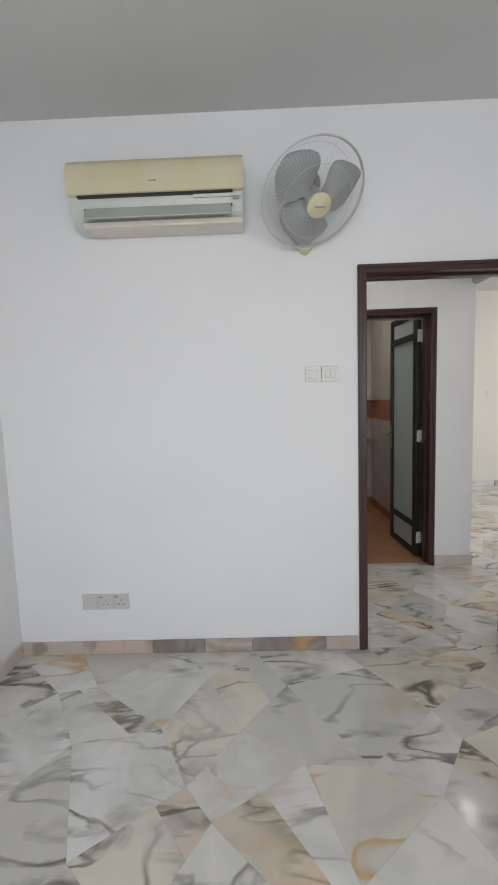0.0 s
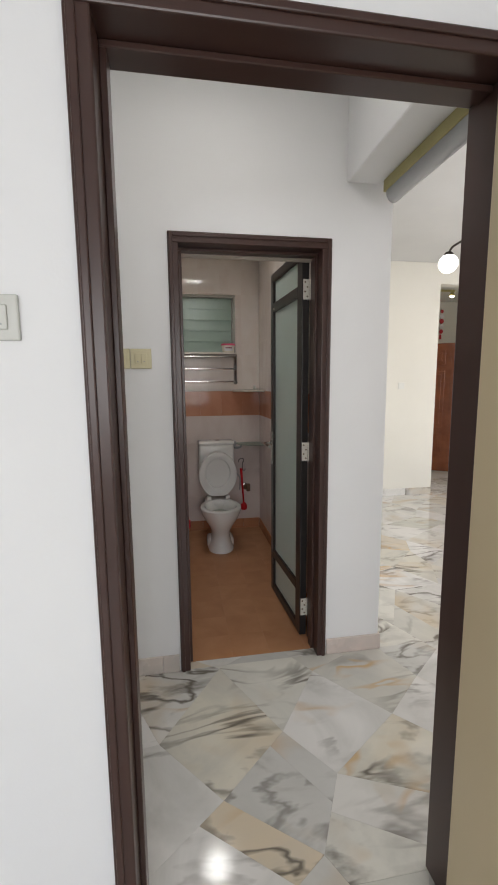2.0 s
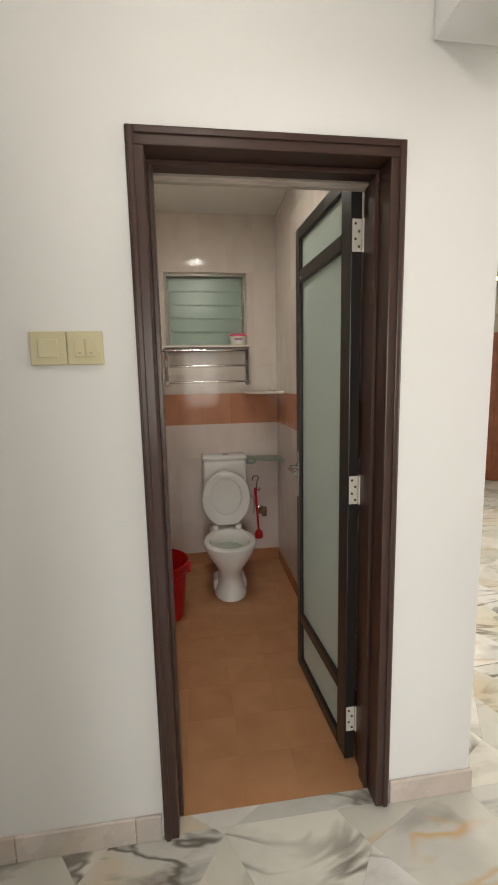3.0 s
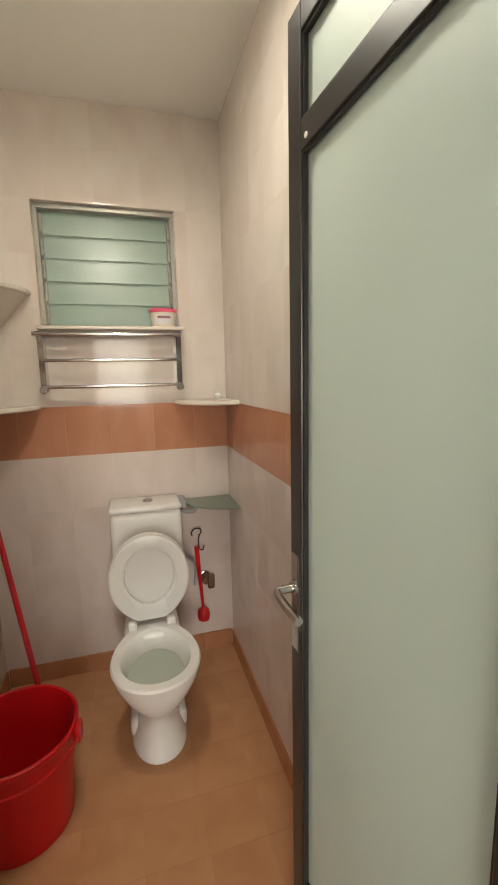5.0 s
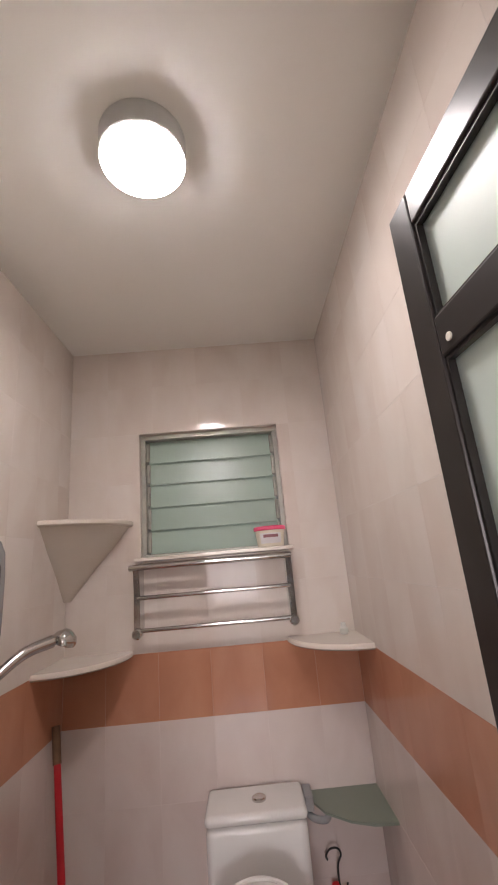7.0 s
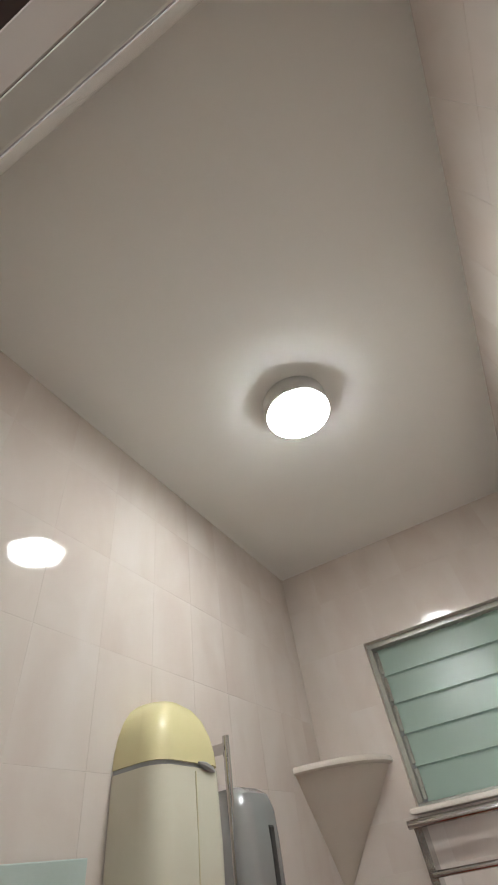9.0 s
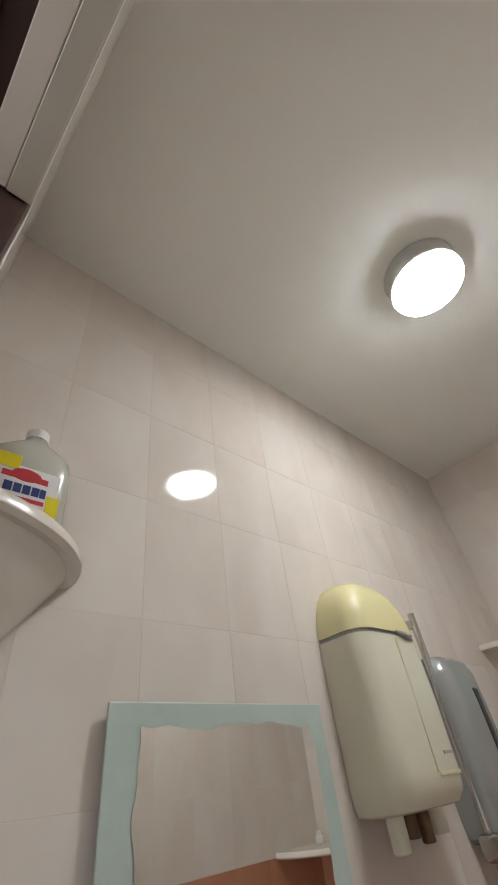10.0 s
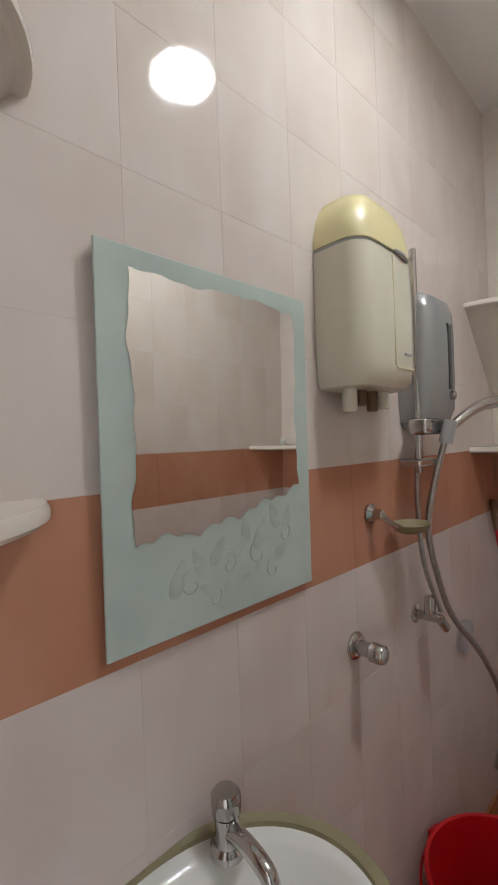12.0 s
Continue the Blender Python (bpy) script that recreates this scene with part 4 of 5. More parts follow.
# ---- bathroom things ----
def toilet():
    t = thing("toilet", "white ceramic toilet with raised seat and lid", "toilet")
    cx = 1.625
    # pedestal and bowl in one shell
    secs = [(-0.004, 5.335, 0.108, 0.165), (0.012, 5.335, 0.112, 0.168), (0.03, 5.335, 0.105, 0.160), (0.08, 5.34, 0.088, 0.148), (0.13, 5.345, 0.078, 0.142), (0.18, 5.335, 0.083, 0.152),
            (0.23, 5.32, 0.105, 0.18), (0.29, 5.305, 0.140, 0.206), (0.34, 5.298, 0.164, 0.218), (0.372, 5.295, 0.174, 0.222), (0.388, 5.294, 0.176, 0.224), (0.397, 5.294, 0.170, 0.219)]
    loops = [ellipse(cx, y, rx, ry, z, 48, 0.10) for z, y, rx, ry in secs]
    inner = [(0.397, 5.290, 0.140, 0.180), (0.390, 5.289, 0.132, 0.172), (0.34, 5.288, 0.122, 0.156), (0.28, 5.30, 0.098, 0.12), (0.22, 5.32, 0.06, 0.075), (0.19, 5.33, 0.03, 0.04)]
    loops += [ellipse(cx, y, rx, ry, z, 48, 0.10) for z, y, rx, ry in inner]
    part("bowl", rings(bmesh.new(), loops), M_CERAMIC, t, "", True)
    part("water", rings(bmesh.new(), [ellipse(cx, 5.293, 0.113, 0.142, 0.312, 40, 0.10), ellipse(cx, 5.293, 0.1135, 0.1425, 0.316, 40, 0.10)]), M_WATER, t, "pale water")
    part("back_shelf", box(cx - 0.125, cx + 0.125, 5.44, 5.64, 0.27, 0.392, 0.03, 4), M_CERAMIC, t, "", True)
    # trap behind the pedestal
    part("trap", tube(smooth_path([(cx, 5.42, 0.20), (cx, 5.52, 0.26), (cx, 5.62, 0.20), (cx, 5.80, 0.18)], 18), 0.055, 18), M_CERAMIC, t, "", True)
    part("foot_flange", box(cx - 0.118, cx + 0.118, 5.30, 5.47, -0.004, 0.10, 0.035, 4), M_CERAMIC, t, "", True)
    cis = part("cistern", box(cx - 0.158, cx + 0.172, 5.635, 5.815, 0.50, 0.878, 0.028, 4), M_CERAMIC, t, "white plastic cistern", True)
    part("cistern_lid", box(cx - 0.160, cx + 0.174, 5.632, 5.818, 0.874, 0.908, 0.016, 4), M_CERAMIC, cis, "", True)
    part("flush_button", lathe([(0.024, 0.912), (0.024, 0.92), (0.020, 0.923), (0.016, 0.921), (0.0005, 0.922)], 28, Matrix.Translation((cx + 0.02, 5.715, -0.006))), M_CHROME, cis, "chrome push button", True)
    # raised seat and lid lean on the cistern
    lean = Matrix.Translation((cx, 5.505, 0.415)) @ Matrix.Rotation(radians(97), 4, "X")
    def flat(rx, ry, z, cy, n=56):
        pts = []
        for i in range(n):
            a = 2 * math.pi * i / n
            y = cy + ry * math.sin(a)
            k = 1.0 - 0.12 * max(0.0, -math.sin(a)) ** 2
            y = max(y, 0.012)
            pts.append(Vector((rx * math.cos(a) * k, y, z)))
        return pts
    lid = rings(bmesh.new(), [flat(0.168, 0.212, -0.030, 0.205), flat(0.174, 0.218, -0.026, 0.205), flat(0.174, 0.218, -0.018, 0.205), flat(0.170, 0.214, -0.014, 0.205)])
    lid.transform(lean)
    part("lid", lid, M_CERAMIC, t, "white plastic lid", True)
    ring = []
    for rx, ry, z in ((0.165, 0.209, -0.012), (0.173, 0.217, -0.008), (0.173, 0.217, 0.004), (0.166, 0.210, 0.010), (0.118, 0.150, 0.012), (0.108, 0.138, 0.004), (0.106, 0.136, -0.008)):
        ring.append(flat(rx, ry, z, 0.205 if rx > 0.13 else 0.222))
    sb = bmesh.new()
    rows = [[sb.verts.new(p) for p in lp] for lp in ring]
    rows.append(rows[0])
    for a, b in zip(rows, rows[1:]):
        for i in range(56):
            j = (i + 1) % 56
            sb.faces.new((a[i], a[j], b[j], b[i]))
    sb.transform(lean)
    part("seat", sb, M_CERAMIC, t, "white plastic seat ring", True)
    for s in (-1, 1):
        part("hinge", box(cx + s * 0.085 - 0.02, cx + s * 0.085 + 0.02, 5.475, 5.53, 0.388, 0.425, 0.007, 2), M_CERAMIC, t, "", True)
    return t


toilet()


def corner_shelf(label, cx, cy, dx, dy, r, z, cone, wide=1.0):
    """A quarter-round ceramic shelf in a corner; the underside narrows to the corner."""
    s = thing("corner_shelf", label, "shelf", "corner shelves")
    def fan(rad, zz, n=18):
        pts = [Vector((cx, cy, zz))]
        for i in range(n + 1):
            a = math.pi / 2 * i / n
            pts.append(Vector((cx + dx * rad * wide * math.cos(a), cy + dy * rad * math.sin(a), zz)))
        return pts
    top = [fan(r * 0.985, z), fan(r, z - 0.006), fan(r, z - 0.016), fan(r * 0.97, z - 0.022)]
    part("plate", rings(bmesh.new(), top), M_CREAMCER, s, "", True)
    if cone:
        part("bracket", rings(bmesh.new(), [fan(r * 0.93, z - 0.0225), fan(r * 0.70, z - 0.10), fan(r * 0.40, z - 0.19), fan(0.02, z - cone)]), M_CREAMCER, s, "tapering ceramic underside", True)
    return s


corner_shelf("cream ceramic corner shelf with a tapering underside", XL, YW, 1, -1, 0.273, 1.885, 0.30)
corner_shelf("cream ceramic corner shelf above the tile band", XL, YW, 1, -1, 0.268, 1.383, 0.0)
corner_shelf("cream ceramic corner shelf above the tile band", XR, YW, -1, -1, 0.27, 1.385, 0.0)
corner_shelf("cream ceramic corner shelf holding a cleaner bottle", XL, 3.895, 1, 1, 0.262, 1.868, 0.30, 0.74)
corner_shelf("empty cream ceramic corner shelf beside the mirror", XL, 3.895, 1, 1, 0.262, 1.375, 0.0, 0.78)


def small_pot():
    p = thing("small_bottle", "tiny white bottle on the corner shelf", "bottle")
    part("body", lathe([(0.014, 1.3855), (0.016, 1.389), (0.016, 1.405), (0.010, 1.412)], 20, Matrix.Translation((2.018, 5.765, 0))), M_PLASTIC_W, p, "", True)
    part("cap", lathe([(0.010, 1.412), (0.010, 1.424), (0.008, 1.426)], 16, Matrix.Translation((2.018, 5.765, 0))), M_PLASTIC_W, p, "", True)


small_pot()


def glass_shelf():
    g = thing("glass_shelf", "dusty green glass corner shelf on a metal bracket", "shelf")
    pts = [(XR, YW), (1.815, YW), (1.818, 5.775), (1.86, 5.68), (1.93, 5.62), (2.00, 5.59), (XR, 5.585)]
    part("pane", prism([Vector((x, y, 0.862)) for x, y in pts], [(0, 0, 0), (0, 0, 0.008)]), M_GREENGLASS, g)
    part("bracket", box(1.80, 1.83, 5.735, YW, 0.845, 0.892, 0.004, 2), M_GREY, g, "grey clip bracket")
    part("arm", tube(smooth_path([(1.80, 5.815, 0.835), (1.82, 5.74, 0.83), (1.86, 5.70, 0.838), (1.875, 5.70, 0.857)], 14), 0.011, 10), M_GREY, g, "", True)


glass_shelf()


def toilet_brush():
    b = thing("toilet_brush", "red handled brush hanging from a wire hook", "brush")
    x, y = 1.893, 5.785
    hook = [(x - 0.03, y + 0.02, 0.672), (x - 0.034, y + 0.01, 0.69), (x - 0.02, y, 0.712), (x + 0.006, y, 0.712), (x + 0.016, y, 0.694), (x + 0.004, y, 0.672), (x, y, 0.64), (x + 0.004, y, 0.60), (x + 0.022, y, 0.595), (x + 0.028, y, 0.615)]
    part("hook", tube(smooth_path(hook, 36), 0.0035, 8), M_DARK, b, "dark wire hook", True)
    part("handle", tube(smooth_path([(x - 0.012, y, 0.615), (x - 0.006, y, 0.50), (x + 0.002, y, 0.40), (x + 0.010, y, 0.27)], 14), lambda u: 0.013 - 0.005 * u, 12), M_RED, b, "red plastic handle", True)
    head = lathe([(0.010, 0.27), (0.03, 0.25), (0.034, 0.225), (0.03, 0.20), (0.012, 0.19)], 20, Matrix.Translation((x + 0.012, y, 0)))
    part("head", head, M_RED, b, "stained red bristle head", True)
    v = thing("stop_valve", "brown brass stop valve on the tiled wall", "valve")
    part("body", cyl((1.925, YW, 0.425), (0, -1, 0), 0.024, 0.055, 20, 0.004), M_RUST, v, "", True)
    part("handle", box(1.928, 1.966, 5.745, 5.772, 0.385, 0.465, 0.01, 3), M_RUST, v, "brown lever", True)
    part("flange", lathe([(0.034, 0), (0.034, 0.004), (0.026, 0.008)], 24, Matrix.Translation((1.925, YW, 0.425)) @ Matrix.Rotation(radians(90), 4, "X")), M_CHROME, v, "", True)
    part("pipe", tube(smooth_path([(1.905, 5.79, 0.44), (1.873, 5.79, 0.45), (1.865, 5.79, 0.40), (1.868, 5.785, 0.52), (1.80, 5.76, 0.60)], 20), 0.007, 8), M_GREY, v, "", True)


toilet_brush()


def towel_rail():
    r = thing("towel_rail", "chrome three-bar towel rail under the window", "towel rail")
    for x in (1.232, 1.832):
        pts = [(0.0, 5.823, 1.470), (0.0, 5.80, 1.440), (0.0, 5.762, 1.440), (0.0, 5.752, 1.47), (0.0, 5.752, 1.60), (0.0, 5.745, 1.67), (0.0, 5.735, 1.705), (0.0, 5.823, 1.708)]
        part("bracket", prism([Vector((x - 0.012, y, z)) for _, y, z in pts], [(0, 0, 0), (0.024, 0, 0)]), M_CHROME, r, "", True)
        part("end_cap", lathe([(0.019, 0), (0.019, 0.008), (0.014, 0.012)], 20, Matrix.Translation((x, 5.752, 1.452)) @ Matrix.Rotation(radians(90), 4, "X")), M_CHROME, r, "", True)
    for y, z, rad in ((5.742, 1.694, 0.011), (5.754, 1.580, 0.008), (5.756, 1.462, 0.008), (5.785, 1.700, 0.008)):
        part("bar", tube([(1.205 if rad > 0.01 else 1.232, y, z), (1.845 if rad > 0.01 else 1.832, y, z)], rad, 14), M_CHROME, r, "", True)


towel_rail()


def tub():
    t = thing("plastic_tub", "small clear tub with a pink lid on the sill", "tub")
    m = Matrix.Translation((1.772, 5.792, 0))
    part("body", lathe([(0.050, 1.732), (0.054, 1.735), (0.060, 1.797), (0.060, 1.799)], 32, m, sy=0.75), M_TUBBODY, t, "", True)
    part("lid", lathe([(0.064, 1.797), (0.066, 1.799), (0.066, 1.810), (0.062, 1.814), (0.0005, 1.814)], 32, m, sy=0.75), M_PINK, t, "bright pink lid", True)
    lb = bmesh.new()
    rings(lb, [[Vector((1.772 + 0.0585 * math.cos(a) * k, 5.792 + 0.0585 * 0.75 * math.sin(a) * k, z)) for a in [radians(225 + 5 * i) for i in range(19)]] for z, k in ((1.745, 0.965), (1.785, 1.02))], False, False, False)
    part("label", lb, M_PAPER, t, "pale printed label")
    l2 = bmesh.new()
    rings(l2, [[Vector((1.772 + 0.0592 * math.cos(a) * k, 5.792 + 0.0592 * 0.75 * math.sin(a) * k, z)) for a in [radians(240 + 5 * i) for i in range(13)]] for z, k in ((1.768, 1.0), (1.780, 1.02))], False, False, False)
    part("print", l2, M_PLUM, t, "dark plum print")


tub()


def bucket():
    b = thing("bucket", "tall red plastic bucket on the bathroom floor", "bucket")
    m = Matrix.Translation((1.15, 5.10, 0))
    prof = [(0.150, -0.003), (0.157, 0.004), (0.165, 0.10), (0.175, 0.22), (0.183, 0.315), (0.192, 0.318), (0.195, 0.34), (0.199, 0.346), (0.199, 0.356), (0.195, 0.36), (0.188, 0.357), (0.180, 0.31), (0.170, 0.20), (0.158, 0.05), (0.150, 0.012), (0.0005, 0.010)]
    part("shell", lathe(prof, 56, m, cap1=False), M_RED, b, "", True)
    for a in (radians(-8), radians(172)):
        c = Vector((1.15 + 0.2 * math.cos(a), 5.10 + 0.2 * math.sin(a), 0.315))
        part("ear", box(-0.012, 0.012, -0.022, 0.022, -0.028, 0.034, 0.006, 2, Matrix.Translation(c) @ Matrix.Rotation(a, 4, "Z")), M_RED, b, "", True)
    hp = [Vector((1.15 + 0.208 * math.cos(a), 5.10 + 0.208 * math.sin(a), 0.318 + 0.018 * math.sin((a - radians(-8)) * 1.0))) for a in [radians(-8 - 180 * i / 30) for i in range(31)]]
    part("bail", tube(hp, 0.0035, 6), M_RED, b, "", True)


bucket()


def mop():
    t = thing("mop_stick", "red painted stick leaning in the corner", "stick")
    top, low = Vector((0.945, 5.735, 1.178)), Vector((1.215, 5.335, 0.012))
    d = (low - top)
    part("pole", tube([top + d * u for u in (0.08, 0.4, 0.7, 1.0)], 0.0115, 14), M_REDPOLE, t, "", True)
    part("grip", tube([top, top + d * 0.02, top + d * 0.09], 0.014, 14), M_RUST, t, "brown end grip", True)
    part("tip", tube([top + d * 0.985, low + Vector((0, 0, -0.012))], 0.014, 12), M_RED, t, "", True)


mop()


def wash_basin():
    b = thing("wash_basin", "white oval ceramic wall basin with chrome tap", "basin")
    cx, cy, z = 1.106, 4.266, 0.840
    secs = [(z - 0.17, 0.03, 0.04), (z - 0.155, 0.07, 0.09), (z - 0.11, 0.12, 0.155), (z - 0.06, 0.158, 0.203), (z - 0.03, 0.176, 0.224), (z - 0.008, 0.184, 0.234), (z, 0.181, 0.231)]
    loops = [ellipse(cx if i > 2 else cx - 0.02, cy, rx, ry, zz, 56) for i, (zz, rx, ry) in enumerate(secs)]
    for zz, rx, ry, off in ((z - 0.001, 0.162, 0.212, 0.004), (z - 0.008, 0.152, 0.202, 0.008), (z - 0.05, 0.128, 0.178, 0.014), (z - 0.10, 0.09, 0.125, 0.014), (z - 0.125, 0.04, 0.055, 0.012), (z - 0.128, 0.02, 0.02, 0.012)):
        loops.append(ellipse(cx + off, cy, rx, ry, zz, 56))
    part("bowl", rings(bmesh.new(), loops), M_CERAMIC, b, "", True)
    # olive strip round the back edge
    ring = bmesh.new()
    arc = [radians(62 + 4.2 * i) for i in range(57)]
    lp = []
    for k, zz in ((0.997, z - 0.004), (1.022, z - 0.004), (1.030, z + 0.004), (1.020, z + 0.010), (0.955, z + 0.006), (0.945, z - 0.002)):
        lp.append([Vector((max(cx + 0.183 * k * math.cos(a), XL + 0.001), cy + 0.233 * k * math.sin(a), zz)) for a in arc])
    part("back_lip", rings(ring, lp, False, False, False), M_DULL_OLIVE, b, "olive back rim", True)
    part("waste", lathe([(0.022, z - 0.127), (0.022, z - 0.123), (0.012, z - 0.124), (0.0005, z - 0.126)], 24, Matrix.Translation((cx + 0.012, cy, 0))), M_CHROME, b, "chrome waste", True)
    part("trap", tube(smooth_path([(cx, cy, z - 0.16), (cx, cy, 0.5), (cx - 0.05, cy, 0.44), (cx - 0.10, cy, 0.48), (XL, cy, 0.50)], 20), 0.02, 12), M_PLASTIC_W, b, "white waste pipe", True)
    tx, ty = 0.982, 4.375
    tap = part("tap", lathe([(0.026, z - 0.004), (0.026, z + 0.006), (0.019, z + 0.012), (0.017, z + 0.035), (0.019, z + 0.045), (0.019, z + 0.052)], 24, Matrix.Translation((tx, ty, 0))), M_CHROME, b, "chrome pillar tap", True)
    part("tap_head", lathe([(0.016, z + 0.052), (0.022, z + 0.056), (0.023, z + 0.078), (0.018, z + 0.085), (0.0005, z + 0.086)], 10, Matrix.Translation((tx, ty, 0))), M_CHROME, tap, "", True)
    part("spout", tube(smooth_path([(tx, ty, z + 0.028), (tx + 0.04, ty - 0.002, z + 0.036), (tx + 0.085, ty - 0.004, z + 0.028), (tx + 0.098, ty - 0.005, z + 0.006)], 18), 0.0125, 14), M_CHROME, tap, "", True)


wash_basin()


def mirror():
    m = thing("mirror", "rectangular wall mirror with an etched wavy border", "mirror")
    y0, y1, z0, z1 = 4.222, 4.644, 1.153, 1.703
    x = XL + 0.012
    part("back", box(XL + 0.001, x - 0.004, y0 + 0.006, y1 - 0.006, z0 + 0.006, z1 - 0.006), M_DARK, m)
    part("border", box(x - 0.004, x, y0, y1, z0, z1, 0.0018, 2), M_MFROST, m, "pale etched glass border")
    iy0, iy1, iz0, iz1 = y0 + 0.047, y1 - 0.038, z0 + 0.135, z1 - 0.030

    def wav(u, s, a):
        return a * (math.sin(u * 9 + s) + 0.6 * math.sin(u * 21 + 2 * s) + 0.35 * math.sin(u * 43 + s))

    n, k = 64, 48
    loops = []
    for i in range(n + 1):
        u = i / n
        low = iz0 + 0.010 * abs(math.sin(u * 11)) + 0.008 * abs(math.sin(u * 27 + 1)) + 0.075 * max(0, u - 0.35) ** 1.1
        top = iz1 + wav(u, 2.2, 0.003)
        row = []
        for jj in range(k + 1):
            v = jj / k
            left, right = iy0 + wav(v, 4.0, 0.0035), iy1 + wav(v, 1.0, 0.003)
            row.append(Vector((x + 0.0012, left + (right - left) * u, low + (top - low) * v)))
        loops.append(row)
    part("glass", rings(bmesh.new(), loops, False, False, False), M_MIRROR, m, "silvered mirror glass")
    # curling tendrils etched along the foot of the border
    for cy, cz, sc, flip in ((4.36, 1.222, 1.0, 1), (4.43, 1.235, 0.8, -1), (4.50, 1.240, 1.0, 1), (4.565, 1.262, 0.8, -1), (4.40, 1.19, 0.7, -1), (4.535, 1.205, 0.8, 1)):
        curl = []
        for k in range(29):
            a = 0.6 + k * 0.23
            r = sc * (0.030 - 0.00095 * k)
            curl.append((x + 0.0002, cy + flip * r * math.cos(a), cz + r * math.sin(a)))
        part("etched_tendril", tube(curl, lambda u: 0.0005 + 0.0010 * math.sin(math.pi * u), 6), M_METCH, m)
    # etched leaves between the tendrils
    for cy, cz, ang, ln in ((4.335, 1.235, 70, 0.060), (4.372, 1.250, 115, 0.050), (4.410, 1.262, 60, 0.052), (4.452, 1.255, 40, 0.056), (4.470, 1.285, 95, 0.048), (4.505, 1.272, 65, 0.058), (4.540, 1.300, 110, 0.052), (4.560, 1.235, 30, 0.055), (4.450, 1.205, 15, 0.060), (4.515, 1.222, 20, 0.050), (4.390, 1.205, 150, 0.048), (4.575, 1.290, 75, 0.045)):
        edge = []
        for i in range(16):
            q = 2 * math.pi * i / 16
            u, v = ln / 2 * math.cos(q), ln * 0.19 * math.sin(q) * (1 - 0.55 * math.cos(q))
            c, w = math.cos(radians(ang)), math.sin(radians(ang))
            edge.append(Vector((x, cy + u * c - v * w, cz + u * w + v * c)))
        part("etched_leaf", prism(edge, [(-0.001, 0, 0), (0.0006, 0, 0)]), M_METCH, m)
    # the mirror leans a little away from the wall at its top
    foot = Matrix.Translation((XL, 0, z0))
    m.matrix_basis = foot @ Matrix.Rotation(radians(0.6), 4, "Y") @ foot.inverted()


mirror()


def rounded_rect(y0, y1, x0, x1, r, z, n=6):
    """Plan outline with the front corners rounded; the back lies on the wall at x0."""
    pts = [Vector((x0, y0, z))]
    for cy, cxx, a0 in ((y0 + r, x1 - r, 180), (y1 - r, x1 - r, 90)):
        for i in range(n + 1):
            a = radians(a0 - 90 * i / n)
            pts.append(Vector((cxx + r * abs(math.sin(a)), cy + r * math.cos(a), z)))
    pts.append(Vector((x0, y1, z)))
    return pts


def water_heater():
    h = thing("water_heater", "cream instant water heater with a yellowed dome top", "water heater")
    y0, y1, x1 = 4.70, 4.938, XL + 0.112
    def sec(z, k, d=1.0, r=0.045):
        cy = (y0 + y1) / 2
        return rounded_rect(cy - (y1 - y0) / 2 * k, cy + (y1 - y0) / 2 * k, XL + 0.001, XL + (x1 - XL) * d, min(r, (x1 - XL) * d * 0.8), z)
    body = [sec(1.532, 0.86, 0.70), sec(1.536, 0.93, 0.88), sec(1.55, 0.98, 0.97), sec(1.58, 1.0, 1.0), sec(1.70, 1.0, 1.02), sec(1.816, 0.985, 1.0)]
    part("body", rings(bmesh.new(), body), M_HEATER, h, "", True)
    part("seam", rings(bmesh.new(), [sec(1.8155, 0.955, 0.96), sec(1.8245, 0.955, 0.96)]), M_GREY, h, "grey seam line")
    dome = [sec(1.824, 0.985, 1.0), sec(1.85, 0.965, 0.98), sec(1.88, 0.90, 0.94), sec(1.91, 0.78, 0.86), sec(1.932, 0.62, 0.74), sec(1.946, 0.42, 0.58), sec(1.953, 0.2, 0.38)]
    part("cap", rings(bmesh.new(), dome), M_HEATCAP, h, "yellowed dome cap", True)
    fx = XL + 0.1145
    # two thin yellower strips stand for soft shadow lines on the casing
    part("groove_shade", box(fx - 0.004, fx + 0.0004, 4.822, 4.825, 1.58, 1.81, 0.0004, 1), M_PLASTIC_C, h)
    part("fold_shade", box(fx - 0.010, fx - 0.0008, 4.83, 4.905, 1.574, 1.580, 0.0006, 1), M_PLASTIC_C, h, "yellower strip for the shadow at a panel edge")
    part("vent", tube(smooth_path([(fx - 0.001, 4.835, 1.824), (fx - 0.001, 4.87, 1.818), (fx - 0.010, 4.915, 1.812)], 10), lambda u: 0.0015 + 0.006 * math.sin(math.pi * min(1, u + 0.05)), 8), M_GREY, h, "", True)
    part("badge", box(fx - 0.006, fx + 0.0004, 4.865, 4.897, 1.605, 1.610), M_GREY, h)
    for y, d, L, mm in ((4.742, 0.016, 0.048, M_HEATER), (4.785, 0.013, 0.034, M_RUST), (4.83, 0.012, 0.045, M_RUST), (4.875, 0.016, 0.038, M_HEATER)):
        part("inlet", cyl((XL + 0.05, y, 1.545), (0, 0, -1), d, L + 0.012, 16, 0.002), mm, h, "", True)


water_heater()


